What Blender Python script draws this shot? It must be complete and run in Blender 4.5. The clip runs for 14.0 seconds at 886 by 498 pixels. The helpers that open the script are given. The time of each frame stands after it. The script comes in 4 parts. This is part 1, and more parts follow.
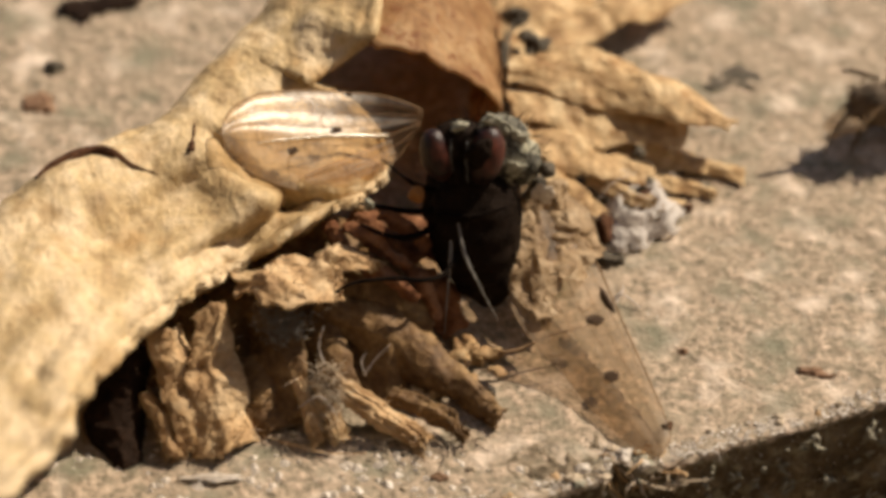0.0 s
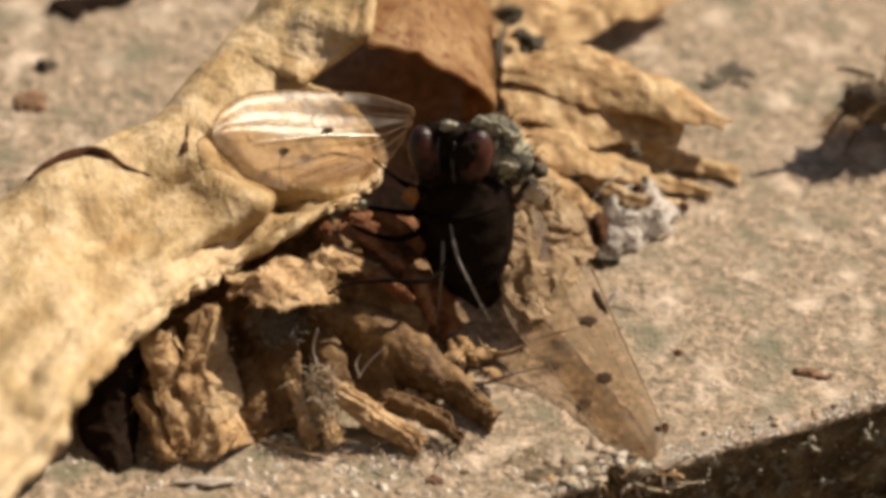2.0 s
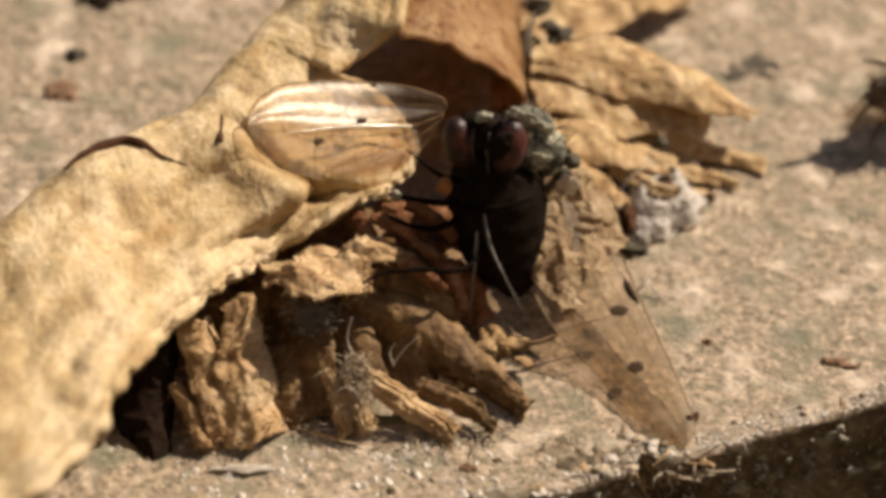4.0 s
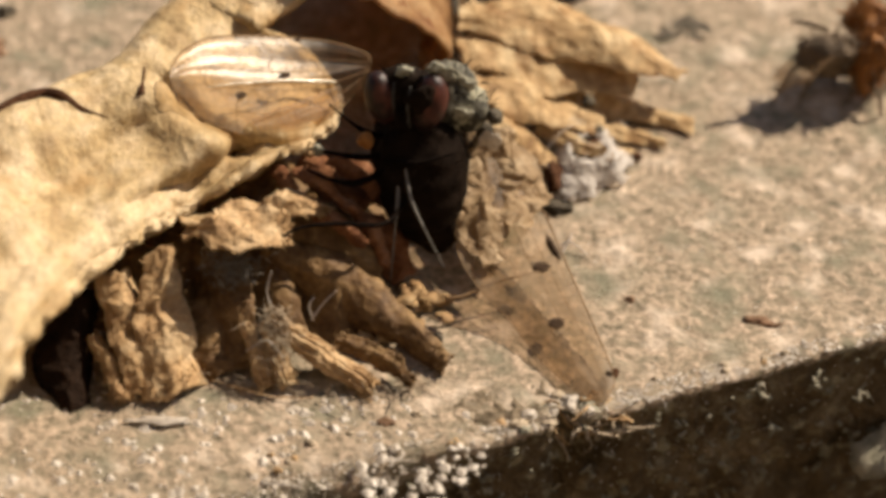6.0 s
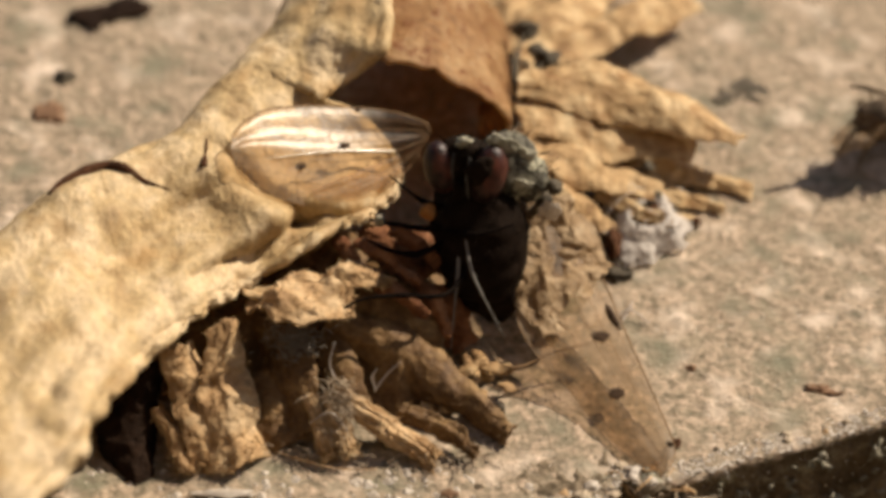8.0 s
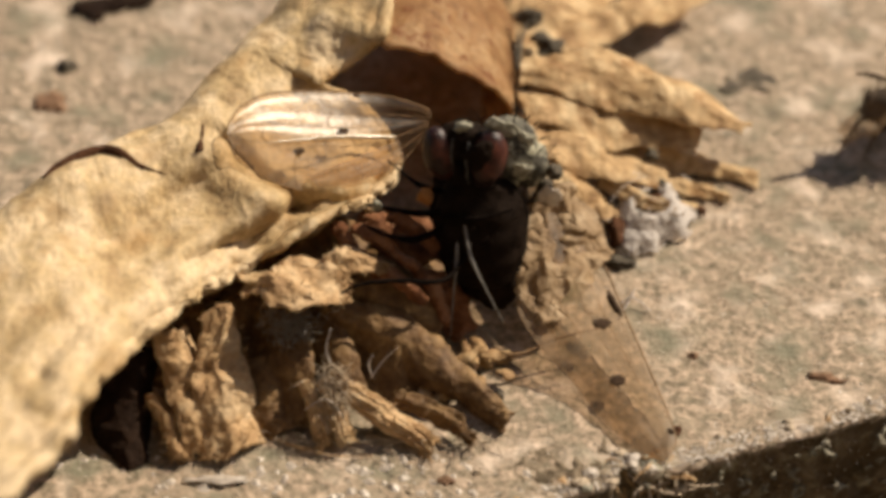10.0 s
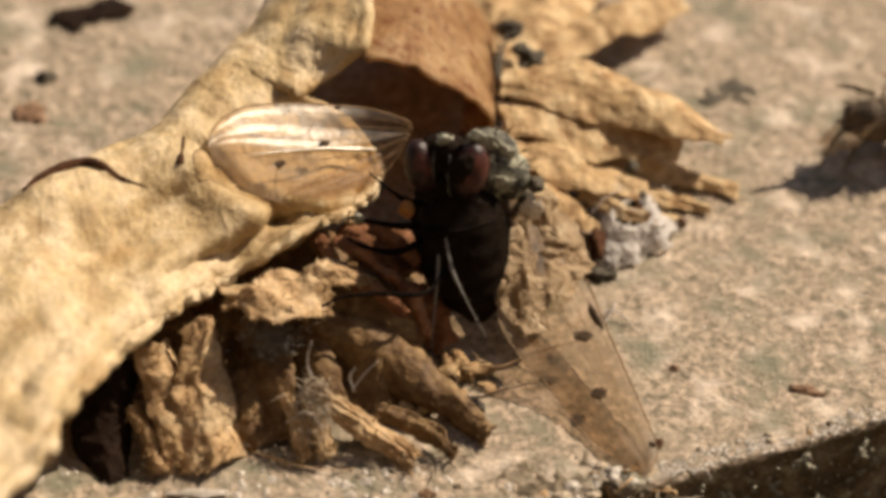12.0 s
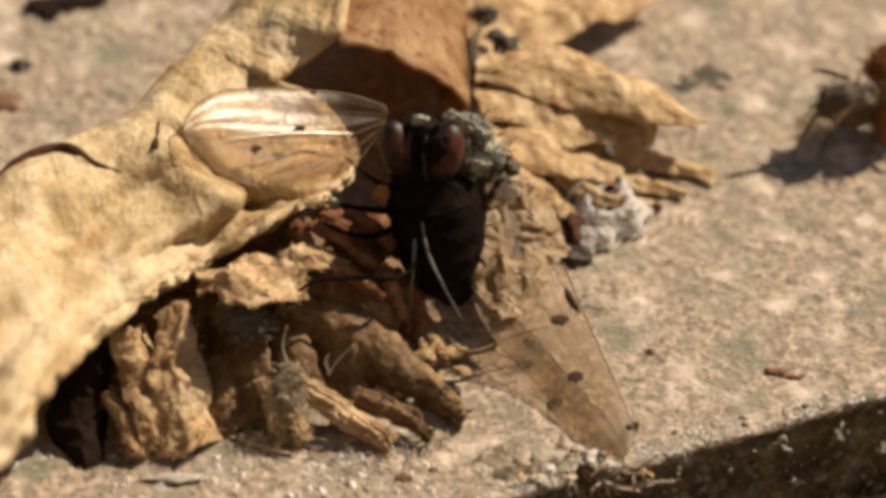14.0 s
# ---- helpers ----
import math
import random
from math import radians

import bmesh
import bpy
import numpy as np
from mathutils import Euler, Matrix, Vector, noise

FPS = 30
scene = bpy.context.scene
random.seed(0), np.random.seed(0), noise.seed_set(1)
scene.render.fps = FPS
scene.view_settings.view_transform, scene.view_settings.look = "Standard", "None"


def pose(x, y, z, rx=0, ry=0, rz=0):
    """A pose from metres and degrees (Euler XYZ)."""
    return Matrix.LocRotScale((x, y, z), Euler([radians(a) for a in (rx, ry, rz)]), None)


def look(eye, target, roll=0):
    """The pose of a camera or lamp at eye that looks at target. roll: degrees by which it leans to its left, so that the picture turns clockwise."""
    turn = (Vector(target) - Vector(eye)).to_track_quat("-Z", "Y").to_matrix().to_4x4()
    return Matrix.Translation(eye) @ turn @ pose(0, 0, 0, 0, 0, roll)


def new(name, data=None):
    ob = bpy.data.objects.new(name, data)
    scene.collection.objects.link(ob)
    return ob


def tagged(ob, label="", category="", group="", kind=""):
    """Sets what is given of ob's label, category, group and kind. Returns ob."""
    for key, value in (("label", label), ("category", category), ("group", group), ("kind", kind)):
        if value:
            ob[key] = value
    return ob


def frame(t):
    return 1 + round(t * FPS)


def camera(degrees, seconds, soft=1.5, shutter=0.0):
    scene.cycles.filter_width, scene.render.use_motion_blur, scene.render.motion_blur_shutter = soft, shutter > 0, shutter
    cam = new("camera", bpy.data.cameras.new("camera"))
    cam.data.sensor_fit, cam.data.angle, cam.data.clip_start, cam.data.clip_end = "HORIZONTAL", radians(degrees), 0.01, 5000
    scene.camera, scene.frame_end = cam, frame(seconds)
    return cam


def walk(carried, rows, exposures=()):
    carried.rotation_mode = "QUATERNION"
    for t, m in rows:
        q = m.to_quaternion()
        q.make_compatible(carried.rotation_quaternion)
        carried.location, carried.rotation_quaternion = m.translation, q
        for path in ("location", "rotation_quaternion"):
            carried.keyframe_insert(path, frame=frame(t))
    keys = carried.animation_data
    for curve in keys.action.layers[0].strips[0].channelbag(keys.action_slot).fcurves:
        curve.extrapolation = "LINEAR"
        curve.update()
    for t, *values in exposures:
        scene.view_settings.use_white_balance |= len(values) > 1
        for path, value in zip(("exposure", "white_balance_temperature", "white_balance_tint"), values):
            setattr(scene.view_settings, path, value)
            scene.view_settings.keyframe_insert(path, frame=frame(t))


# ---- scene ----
cam = camera(16, 14.0, soft=4.2)
walk(cam, [
    (0, pose(-0.000122, -0.058588, 0.053999, 46.2008, -1.2485, 0.0930)),
    (0.5, pose(0.000215, -0.058333, 0.053564, 46.0881, -1.3591, 0.0344)),
    (1, pose(-0.000465, -0.058057, 0.054318, 45.8728, -1.3307, -0.0274)),
    (1.5, pose(-0.000315, -0.058266, 0.053939, 45.7548, -1.4138, -0.0552)),
    (2, pose(-0.000314, -0.057937, 0.054174, 45.7787, -1.3768, -0.1203)),
    (2.5, pose(-0.000279, -0.057848, 0.054598, 45.7807, -1.2751, -0.0609)),
    (3, pose(-0.000119, -0.058148, 0.053883, 45.6446, -1.4817, -0.0344)),
    (3.2, pose(-0.000431, -0.058347, 0.054013, 45.5218, -1.4588, -0.0043)),
    (5.3, pose(-0.002368, -0.058095, 0.055204, 45.4300, -2.6541, -1.1008)),
    (5.5, pose(-0.001481, -0.058554, 0.054589, 45.3563, -2.5558, -0.8894)),
    (6, pose(0.000127, -0.058987, 0.053884, 45.5066, -2.1327, -0.0948)),
    (6.5, pose(0.001357, -0.058956, 0.053728, 45.8541, -1.8009, 0.3249)),
    (7, pose(0.001230, -0.058683, 0.054048, 45.8982, -1.6205, 0.2219)),
    (7.5, pose(-0.000322, -0.057991, 0.055318, 45.5667, -1.6726, 0.1630)),
    (8, pose(-0.000772, -0.057913, 0.055213, 45.4609, -1.6906, 0.1301)),
    (8.2, pose(-0.000833, -0.058464, 0.054792, 45.8035, -1.6412, -0.0487)),
    (10.3, pose(0.000813, -0.058114, 0.053819, 46.1539, -0.8909, 0.9688)),
    (10.5, pose(0.000565, -0.058041, 0.054000, 46.0980, -0.9308, 0.8720)),
    (11, pose(0.000587, -0.058074, 0.053900, 46.1542, -0.9734, 0.8737)),
    (11.5, pose(0.000931, -0.058330, 0.053159, 46.0543, -1.2380, 0.8826)),
    (12, pose(0.000424, -0.057966, 0.053972, 46.1526, -1.3403, 0.5177)),
    (12.5, pose(0.000235, -0.057873, 0.054150, 46.1732, -1.3437, 0.2988)),
    (13, pose(0.000225, -0.058199, 0.053787, 46.1120, -1.4000, 0.3256)),
    (13.5, pose(0.000071, -0.058259, 0.053664, 46.0906, -1.5122, 0.1087)),
    (14, pose(0.000576, -0.058386, 0.053511, 46.3571, -1.4191, 0.1196)),
], [(0, 0.61), (3.2, 0.62), (5.3, 0.60), (6, 0.69), (6.5, 0.77), (7, 0.77), (7.5, 0.65), (8.2, 0.57), (11.5, 0.58), (12, 0.62), (14, 0.62)])
cam.data.dof.use_dof = True
cam.data.dof.focus_distance = 0.0742
cam.data.dof.aperture_fstop = 66

# ---- light: low backlighting sun and a clear sky ----
world = bpy.data.worlds.new("sky")
scene.world = world
world.use_nodes = True
SUN = Vector((0.90, 0.67, 1.0)).normalized()
sky = world.node_tree.nodes.new("ShaderNodeTexSky")
sky.sky_type, sky.sun_disc = "NISHITA", False
sky.sun_elevation = math.asin(SUN.z)
sky.sun_rotation = math.atan2(SUN.x, SUN.y)
background = world.node_tree.nodes["Background"]
background.inputs["Strength"].default_value = 0.046
world.node_tree.links.new(sky.outputs[0], background.inputs["Color"])
sun_data = bpy.data.lights.new("sun", "SUN")
sun_data.energy, sun_data.angle, sun_data.color = 4.85, radians(0.53), (1.0, 0.86, 0.69)
sun = new("sun", sun_data)
sun.matrix_world = look(SUN * 3, (0, 0, 0))


# ---- materials (texture sizes are in millimetres) ----
def ramp_node(nt, stops):
    r = nt.nodes.new("ShaderNodeValToRGB")
    e = r.color_ramp.elements
    while len(e) < len(stops):
        e.new(0.5)
    for k, (p, c) in zip(e, stops):
        k.position, k.color = p, (*c, 1)
    return r


def noise_node(nt, coord, size, detail=4, rough=0.55, stretch=(1, 1, 1), distort=0.0):
    m = nt.nodes.new("ShaderNodeMapping")
    m.inputs["Scale"].default_value = [1000 / size * s for s in stretch]
    nt.links.new(coord, m.inputs["Vector"])
    n = nt.nodes.new("ShaderNodeTexNoise")
    n.inputs["Scale"].default_value = 1
    n.inputs["Detail"].default_value, n.inputs["Roughness"].default_value = detail, rough
    n.inputs["Distortion"].default_value = distort
    nt.links.new(m.outputs[0], n.inputs["Vector"])
    return n.outputs["Fac"]


def surface(name, stops, size=1.0, fine=0.15, mix=0.45, rough=0.75, bump=0.03, stretch=(1, 1, 1),
            spots=None, spec=0.3, sub=0.0, sub_colour=None, fine_stops=None, through_light=0.0, metal=0.0):
    """A natural surface: a broad colour noise, a fine grain over it, dark spots, and relief of both."""
    mat = bpy.data.materials.new(name)
    mat.use_nodes = True
    nt = mat.node_tree
    b = nt.nodes["Principled BSDF"]
    tc = nt.nodes.new("ShaderNodeTexCoord").outputs["Object"]
    broad = noise_node(nt, tc, size, 5, 0.6, stretch, 0.3)
    grain = noise_node(nt, tc, fine, 3, 0.6, stretch)
    r = ramp_node(nt, stops)
    nt.links.new(broad, r.inputs[0])
    colour = r.outputs[0]
    r2 = ramp_node(nt, fine_stops or [(0.3, (0.45, 0.45, 0.45)), (0.7, (1.0, 1.0, 1.0))])
    nt.links.new(grain, r2.inputs[0])
    mx = nt.nodes.new("ShaderNodeMix")
    mx.data_type, mx.blend_type = "RGBA", "MULTIPLY"
    mx.inputs[0].default_value = mix
    nt.links.new(colour, mx.inputs[6])
    nt.links.new(r2.outputs[0], mx.inputs[7])
    colour = mx.outputs[2]
    for s_size, lo, hi, s_col in (spots if isinstance(spots, list) else [spots] if spots else []):
        sn = noise_node(nt, tc, s_size, 3, 0.5, stretch)
        sr = ramp_node(nt, [(lo, (0, 0, 0)), (hi, (1, 1, 1))])
        nt.links.new(sn, sr.inputs[0])
        m2 = nt.nodes.new("ShaderNodeMix")
        m2.data_type = "RGBA"
        nt.links.new(sr.outputs[0], m2.inputs[0])
        nt.links.new(colour, m2.inputs[6])
        m2.inputs[7].default_value = (*s_col, 1)
        colour = m2.outputs[2]
    nt.links.new(colour, b.inputs["Base Color"])
    b.inputs["Roughness"].default_value = rough
    b.inputs["Specular IOR Level"].default_value = spec
    b.inputs["Metallic"].default_value = metal
    if sub:
        b.inputs["Subsurface Weight"].default_value = sub
        b.inputs["Subsurface Radius"].default_value = sub_colour or (1, 0.5, 0.2)
        b.inputs["Subsurface Scale"].default_value = 0.0003
    add = nt.nodes.new("ShaderNodeMath")
    add.operation = "ADD"
    nt.links.new(broad, add.inputs[0])
    nt.links.new(grain, add.inputs[1])
    bp = nt.nodes.new("ShaderNodeBump")
    bp.inputs["Strength"].default_value = 1.0
    bp.inputs["Distance"].default_value = bump * 0.001
    nt.links.new(add.outputs[0], bp.inputs["Height"])
    nt.links.new(bp.outputs[0], b.inputs["Normal"])
    if through_light:
        # thin dry tissue lets part of the light pass
        tl = nt.nodes.new("ShaderNodeBsdfTranslucent")
        nt.links.new(colour, tl.inputs["Color"])
        nt.links.new(bp.outputs[0], tl.inputs["Normal"])
        ms = nt.nodes.new("ShaderNodeMixShader")
        ms.inputs[0].default_value = through_light
        out = nt.nodes["Material Output"]
        nt.links.new(b.outputs[0], ms.inputs[1])
        nt.links.new(tl.outputs[0], ms.inputs[2])
        nt.links.new(ms.outputs[0], out.inputs["Surface"])
    return mat


def membrane(name, tint, cover, rough, gloss=0.09, spec=0.8, clear_tint=(0.97, 0.92, 0.85), clear_root=None):
    """Clear wing skin: mostly see-through, a little brown, glossy."""
    mat = bpy.data.materials.new(name)
    mat.use_nodes = True
    nt = mat.node_tree
    b = nt.nodes["Principled BSDF"]
    tc = nt.nodes.new("ShaderNodeTexCoord").outputs["Object"]
    n = noise_node(nt, tc, 0.5, 4, 0.6)
    r = ramp_node(nt, [(0.3, tuple(c * 0.75 for c in tint)), (0.7, tint)])
    nt.links.new(n, r.inputs[0])
    nt.links.new(r.outputs[0], b.inputs["Base Color"])
    b.inputs["Roughness"].default_value = rough
    b.inputs["Specular IOR Level"].default_value = spec
    bp = nt.nodes.new("ShaderNodeBump")
    bp.inputs["Distance"].default_value = 0.00002
    nt.links.new(n, bp.inputs["Height"])
    nt.links.new(bp.outputs[0], b.inputs["Normal"])
    clear = nt.nodes.new("ShaderNodeBsdfTransparent")
    clear.inputs["Color"].default_value = (*clear_tint, 1)
    gl = nt.nodes.new("ShaderNodeBsdfGlossy")
    gl.inputs["Roughness"].default_value = rough
    gl.inputs["Color"].default_value = (1, 0.97, 0.92, 1)
    nt.links.new(bp.outputs[0], gl.inputs["Normal"])
    ms = nt.nodes.new("ShaderNodeMixShader")
    cloud = noise_node(nt, tc, 1.1, 4, 0.6)
    cr = ramp_node(nt, [(0.36, (cover * 0.4,) * 3), (0.64, (min(0.95, cover * 1.7),) * 3)])
    nt.links.new(cloud, cr.inputs[0])
    density = cr.outputs[0]
    if clear_root:
        # the skin is thinner and clearer towards the wing's root (distances in metres along x)
        sx = nt.nodes.new("ShaderNodeSeparateXYZ")
        nt.links.new(tc, sx.inputs[0])
        mr = nt.nodes.new("ShaderNodeMapRange")
        for k, v in zip(("From Min", "From Max", "To Min", "To Max"), (*clear_root, 0.12, 1.0)):
            mr.inputs[k].default_value = v
        nt.links.new(sx.outputs[0], mr.inputs["Value"])
        mu = nt.nodes.new("ShaderNodeMath")
        mu.operation = "MULTIPLY"
        nt.links.new(density, mu.inputs[0])
        nt.links.new(mr.outputs[0], mu.inputs[1])
        density = mu.outputs[0]
    nt.links.new(density, ms.inputs[0])
    glow = nt.nodes.new("ShaderNodeBsdfTranslucent")
    nt.links.new(r.outputs[0], glow.inputs["Color"])
    skin = nt.nodes.new("ShaderNodeMixShader")
    skin.inputs[0].default_value = 0.55
    nt.links.new(b.outputs[0], skin.inputs[1])
    nt.links.new(glow.outputs[0], skin.inputs[2])
    nt.links.new(clear.outputs[0], ms.inputs[1])
    nt.links.new(skin.outputs[0], ms.inputs[2])
    ms2 = nt.nodes.new("ShaderNodeMixShader")
    ms2.inputs[0].default_value = gloss
    if clear_root:
        mg = nt.nodes.new("ShaderNodeMath")
        mg.operation = "MULTIPLY"
        mg.inputs[1].default_value = gloss
        nt.links.new(mr.outputs[0], mg.inputs[0])
        nt.links.new(mg.outputs[0], ms2.inputs[0])
    nt.links.new(ms.outputs[0], ms2.inputs[1])
    nt.links.new(gl.outputs[0], ms2.inputs[2])
    nt.links.new(ms2.outputs[0], nt.nodes["Material Output"].inputs["Surface"])
    return mat


STONE = surface("stone", [(0.28, (0.12, 0.105, 0.072)), (0.43, (0.27, 0.222, 0.16)), (0.53, (0.36, 0.287, 0.213)), (0.68, (0.58, 0.46, 0.36))],
                size=0.25, fine=0.12, mix=0.85, rough=0.8, bump=0.05, spec=0.35, stretch=(0.9, 1.0, 1),
                fine_stops=[(0.32, (0.42, 0.40, 0.33)), (0.5, (0.86, 0.82, 0.75)), (0.62, (1.0, 0.94, 0.88))],
                spots=[(1.05, 0.54, 0.80, (0.66, 0.54, 0.43)), (1.45, 0.52, 0.72, (0.17, 0.158, 0.105)), (0.5, 0.60, 0.72, (0.15, 0.125, 0.085))])
BROWN_FACE = surface("brown_face", [(0.3, (0.075, 0.055, 0.030)), (0.5, (0.17, 0.125, 0.072)), (0.66, (0.30, 0.235, 0.15))], size=1.3, fine=0.2, mix=0.7, rough=0.9,
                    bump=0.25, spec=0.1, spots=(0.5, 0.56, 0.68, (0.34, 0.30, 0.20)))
LEG_GREY = surface("grey_leg", [(0.3, (0.13, 0.12, 0.105)), (0.7, (0.30, 0.28, 0.25))], size=0.3, fine=0.07, mix=0.5, rough=0.5, bump=0.02)
WING_CRUMPLED = surface("crumpled_wing", [(0.3, (0.24, 0.15, 0.075)), (0.5, (0.42, 0.29, 0.16)), (0.7, (0.58, 0.44, 0.28))], size=0.6, fine=0.12, mix=0.5, rough=0.6, bump=0.05, through_light=0.35)
WHITE = surface("white_dust", [(0.3, (0.19, 0.18, 0.125)), (0.7, (0.46, 0.435, 0.33))], size=0.25, fine=0.08, mix=0.6, rough=0.7, bump=0.03)
GREY_WOOL = surface("grey_wool", [(0.3, (0.16, 0.145, 0.125)), (0.7, (0.30, 0.275, 0.24))], size=0.3, fine=0.1, rough=0.9, spec=0.1)
VEIN_SHINE = surface("glossy_vein", [(0.3, (0.42, 0.33, 0.21)), (0.7, (0.62, 0.52, 0.37))], size=0.3, fine=0.08, rough=0.25, spec=1.0, bump=0.004)
BOUNCE_WALL = surface("bounce_wall_tan", [(0.3, (0.18, 0.135, 0.09)), (0.7, (0.31, 0.235, 0.16))], size=60, fine=6, bump=4)
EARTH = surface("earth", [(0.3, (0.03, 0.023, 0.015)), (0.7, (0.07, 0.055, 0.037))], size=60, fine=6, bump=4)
LEAF = surface("dry_leaf", [(0.3, (0.40, 0.26, 0.12)), (0.46, (0.62, 0.45, 0.23)), (0.60, (0.80, 0.62, 0.38))],
               size=1.3, fine=0.16, mix=0.6, rough=0.6, bump=0.06, spec=0.3, through_light=0.24, stretch=(1.15, 0.8, 1.0),
               spots=(0.9, 0.55, 0.72, (0.46, 0.30, 0.135)))
ROLL = surface("rolled_leaf", [(0.3, (0.26, 0.12, 0.045)), (0.48, (0.48, 0.27, 0.115)), (0.68, (0.70, 0.48, 0.25))],
               size=0.8, fine=0.2, mix=0.6, rough=0.65, bump=0.07, through_light=0.5, stretch=(1.0, 0.75, 1.0),
               spots=(0.4, 0.55, 0.68, (0.25, 0.105, 0.04)))
HUSK = surface("husk", [(0.25, (0.27, 0.14, 0.06)), (0.48, (0.56, 0.36, 0.175)), (0.7, (0.80, 0.60, 0.36))],
               size=0.8, fine=0.12, mix=0.6, rough=0.7, bump=0.05, through_light=0.2)
PETAL = surface("dry_petal", [(0.3, (0.32, 0.18, 0.075)), (0.48, (0.60, 0.40, 0.195)), (0.68, (0.82, 0.63, 0.37))],
                size=0.8, fine=0.2, mix=0.6, rough=0.7, bump=0.06, through_light=0.3, spots=(0.7, 0.57, 0.72, (0.33, 0.18, 0.07)))
BROWN_HUSK = surface("brown_husk", [(0.25, (0.08, 0.038, 0.014)), (0.5, (0.20, 0.112, 0.043)), (0.72, (0.36, 0.225, 0.095))],
                     size=0.5, fine=0.14, mix=0.7, rough=0.65, bump=0.05, through_light=0.16)
RUSSET = surface("russet_petal", [(0.3, (0.11, 0.04, 0.016)), (0.5, (0.25, 0.105, 0.045)), (0.72, (0.44, 0.23, 0.12))],
                 size=0.6, fine=0.12, mix=0.55, rough=0.75, bump=0.06, spec=0.15, through_light=0.2)
LICHEN = surface("lichen", [(0.3, (0.16, 0.15, 0.10)), (0.7, (0.42, 0.38, 0.29))], size=0.4, fine=0.1, bump=0.04)
DARK = surface("dark_crust_and_shade", [(0.3, (0.008, 0.004, 0.002)), (0.7, (0.028, 0.014, 0.007))], size=0.4, fine=0.1, rough=0.85, spec=0.1, bump=0.05)
RUST = surface("rust_crumb", [(0.3, (0.13, 0.068, 0.035)), (0.7, (0.29, 0.165, 0.09))], size=0.3, fine=0.08, bump=0.05)
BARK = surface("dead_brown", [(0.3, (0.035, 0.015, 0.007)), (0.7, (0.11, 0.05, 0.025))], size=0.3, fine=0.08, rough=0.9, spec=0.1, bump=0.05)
BROWN_CLUMP = surface("brown_clump", [(0.3, (0.08, 0.062, 0.038)), (0.5, (0.19, 0.145, 0.095)), (0.7, (0.36, 0.285, 0.20))], size=0.35, fine=0.1, mix=0.7, rough=0.9, spec=0.15, bump=0.06)
CRYSTAL = surface("white_grain", [(0.3, (0.52, 0.44, 0.35)), (0.7, (0.80, 0.72, 0.62))], size=0.3, fine=0.1, rough=0.4, spec=0.5, bump=0.02, through_light=0.3)
PALE = surface("pale_crumb", [(0.3, (0.32, 0.25, 0.17)), (0.7, (0.58, 0.47, 0.34))], size=0.4, fine=0.1, bump=0.05)
SILK = surface("silk", [(0.3, (0.56, 0.50, 0.44)), (0.7, (0.84, 0.78, 0.72))], size=0.5, fine=0.1, mix=0.35, bump=0.04, through_light=0.4)
GREY = surface("grey_dust", [(0.34, (0.02, 0.018, 0.013)), (0.5, (0.085, 0.076, 0.054)), (0.72, (0.27, 0.25, 0.18))],
               size=0.42, fine=0.08, mix=0.6, rough=0.7, bump=0.05, spots=[(0.55, 0.54, 0.62, (0.38, 0.36, 0.26)), (0.7, 0.56, 0.64, (0.02, 0.017, 0.012))])
CHITIN = surface("black_chitin", [(0.3, (0.006, 0.0035, 0.002)), (0.7, (0.018, 0.011, 0.007))], size=0.4, fine=0.08, rough=0.7, spec=0.04, bump=0.03)
EYE = surface("compound_eye", [(0.46, (0.012, 0.004, 0.003)), (0.66, (0.12, 0.034, 0.020))], size=0.9, fine=0.035, mix=0.4, rough=0.42, spec=0.3, bump=0.008)
FACE = surface("silver_face", [(0.3, (0.04, 0.037, 0.034)), (0.7, (0.15, 0.145, 0.13))], size=0.3, fine=0.07, mix=0.5, rough=0.5, bump=0.02)
VEIN = surface("wing_vein", [(0.3, (0.16, 0.10, 0.05)), (0.7, (0.32, 0.21, 0.12))], size=0.3, fine=0.08, rough=0.85, spec=0.05, bump=0.01)
SPOT = surface("wing_spot", [(0.3, (0.03, 0.02, 0.012)), (0.7, (0.07, 0.045, 0.03))], size=0.2, fine=0.06, rough=0.95, spec=0.02, bump=0.01)
LEGHAIR = surface("leg", [(0.3, (0.003, 0.002, 0.0015)), (0.7, (0.012, 0.008, 0.006))], size=0.3, fine=0.06, rough=0.9, spec=0.03, bump=0.02)
BROWN_BODY = surface("brown_insect", [(0.3, (0.08, 0.056, 0.035)), (0.7, (0.25, 0.18, 0.115))], size=0.4, fine=0.1, rough=0.7, bump=0.06, through_light=0.35)
AMBER = surface("amber_insect", [(0.3, (0.16, 0.06, 0.015)), (0.7, (0.46, 0.20, 0.05))], size=0.6, fine=0.12, rough=0.5, bump=0.04, through_light=0.3)
WING = membrane("wing_skin", (0.80, 0.66, 0.48), 0.26, 0.32, 0.019, 0.05, (0.86, 0.78, 0.67), (-0.0009, -0.0024))
WING_BROWN = membrane("brown_wing_skin", (0.46, 0.345, 0.225), 0.36, 0.5, 0.006, 0.2, (0.80, 0.70, 0.57))
WING_LOBE = membrane("wing_lobe_skin", (0.60, 0.42, 0.24), 0.75, 0.7, 0.004, 0.1)
STAIN = surface("dark_stain", [(0.3, (0.045, 0.035, 0.022)), (0.7, (0.13, 0.105, 0.07))], size=0.5, fine=0.1, mix=0.6, bump=0.08)


# ---- building helpers (shapes are given in millimetres) ----
MM = 0.001


def thing(name, at, label, category, group=""):
    """An Empty at the thing's base, in millimetres."""
    e = new(name)
    e.location = Vector(at) * MM
    return tagged(e, label, category, group)


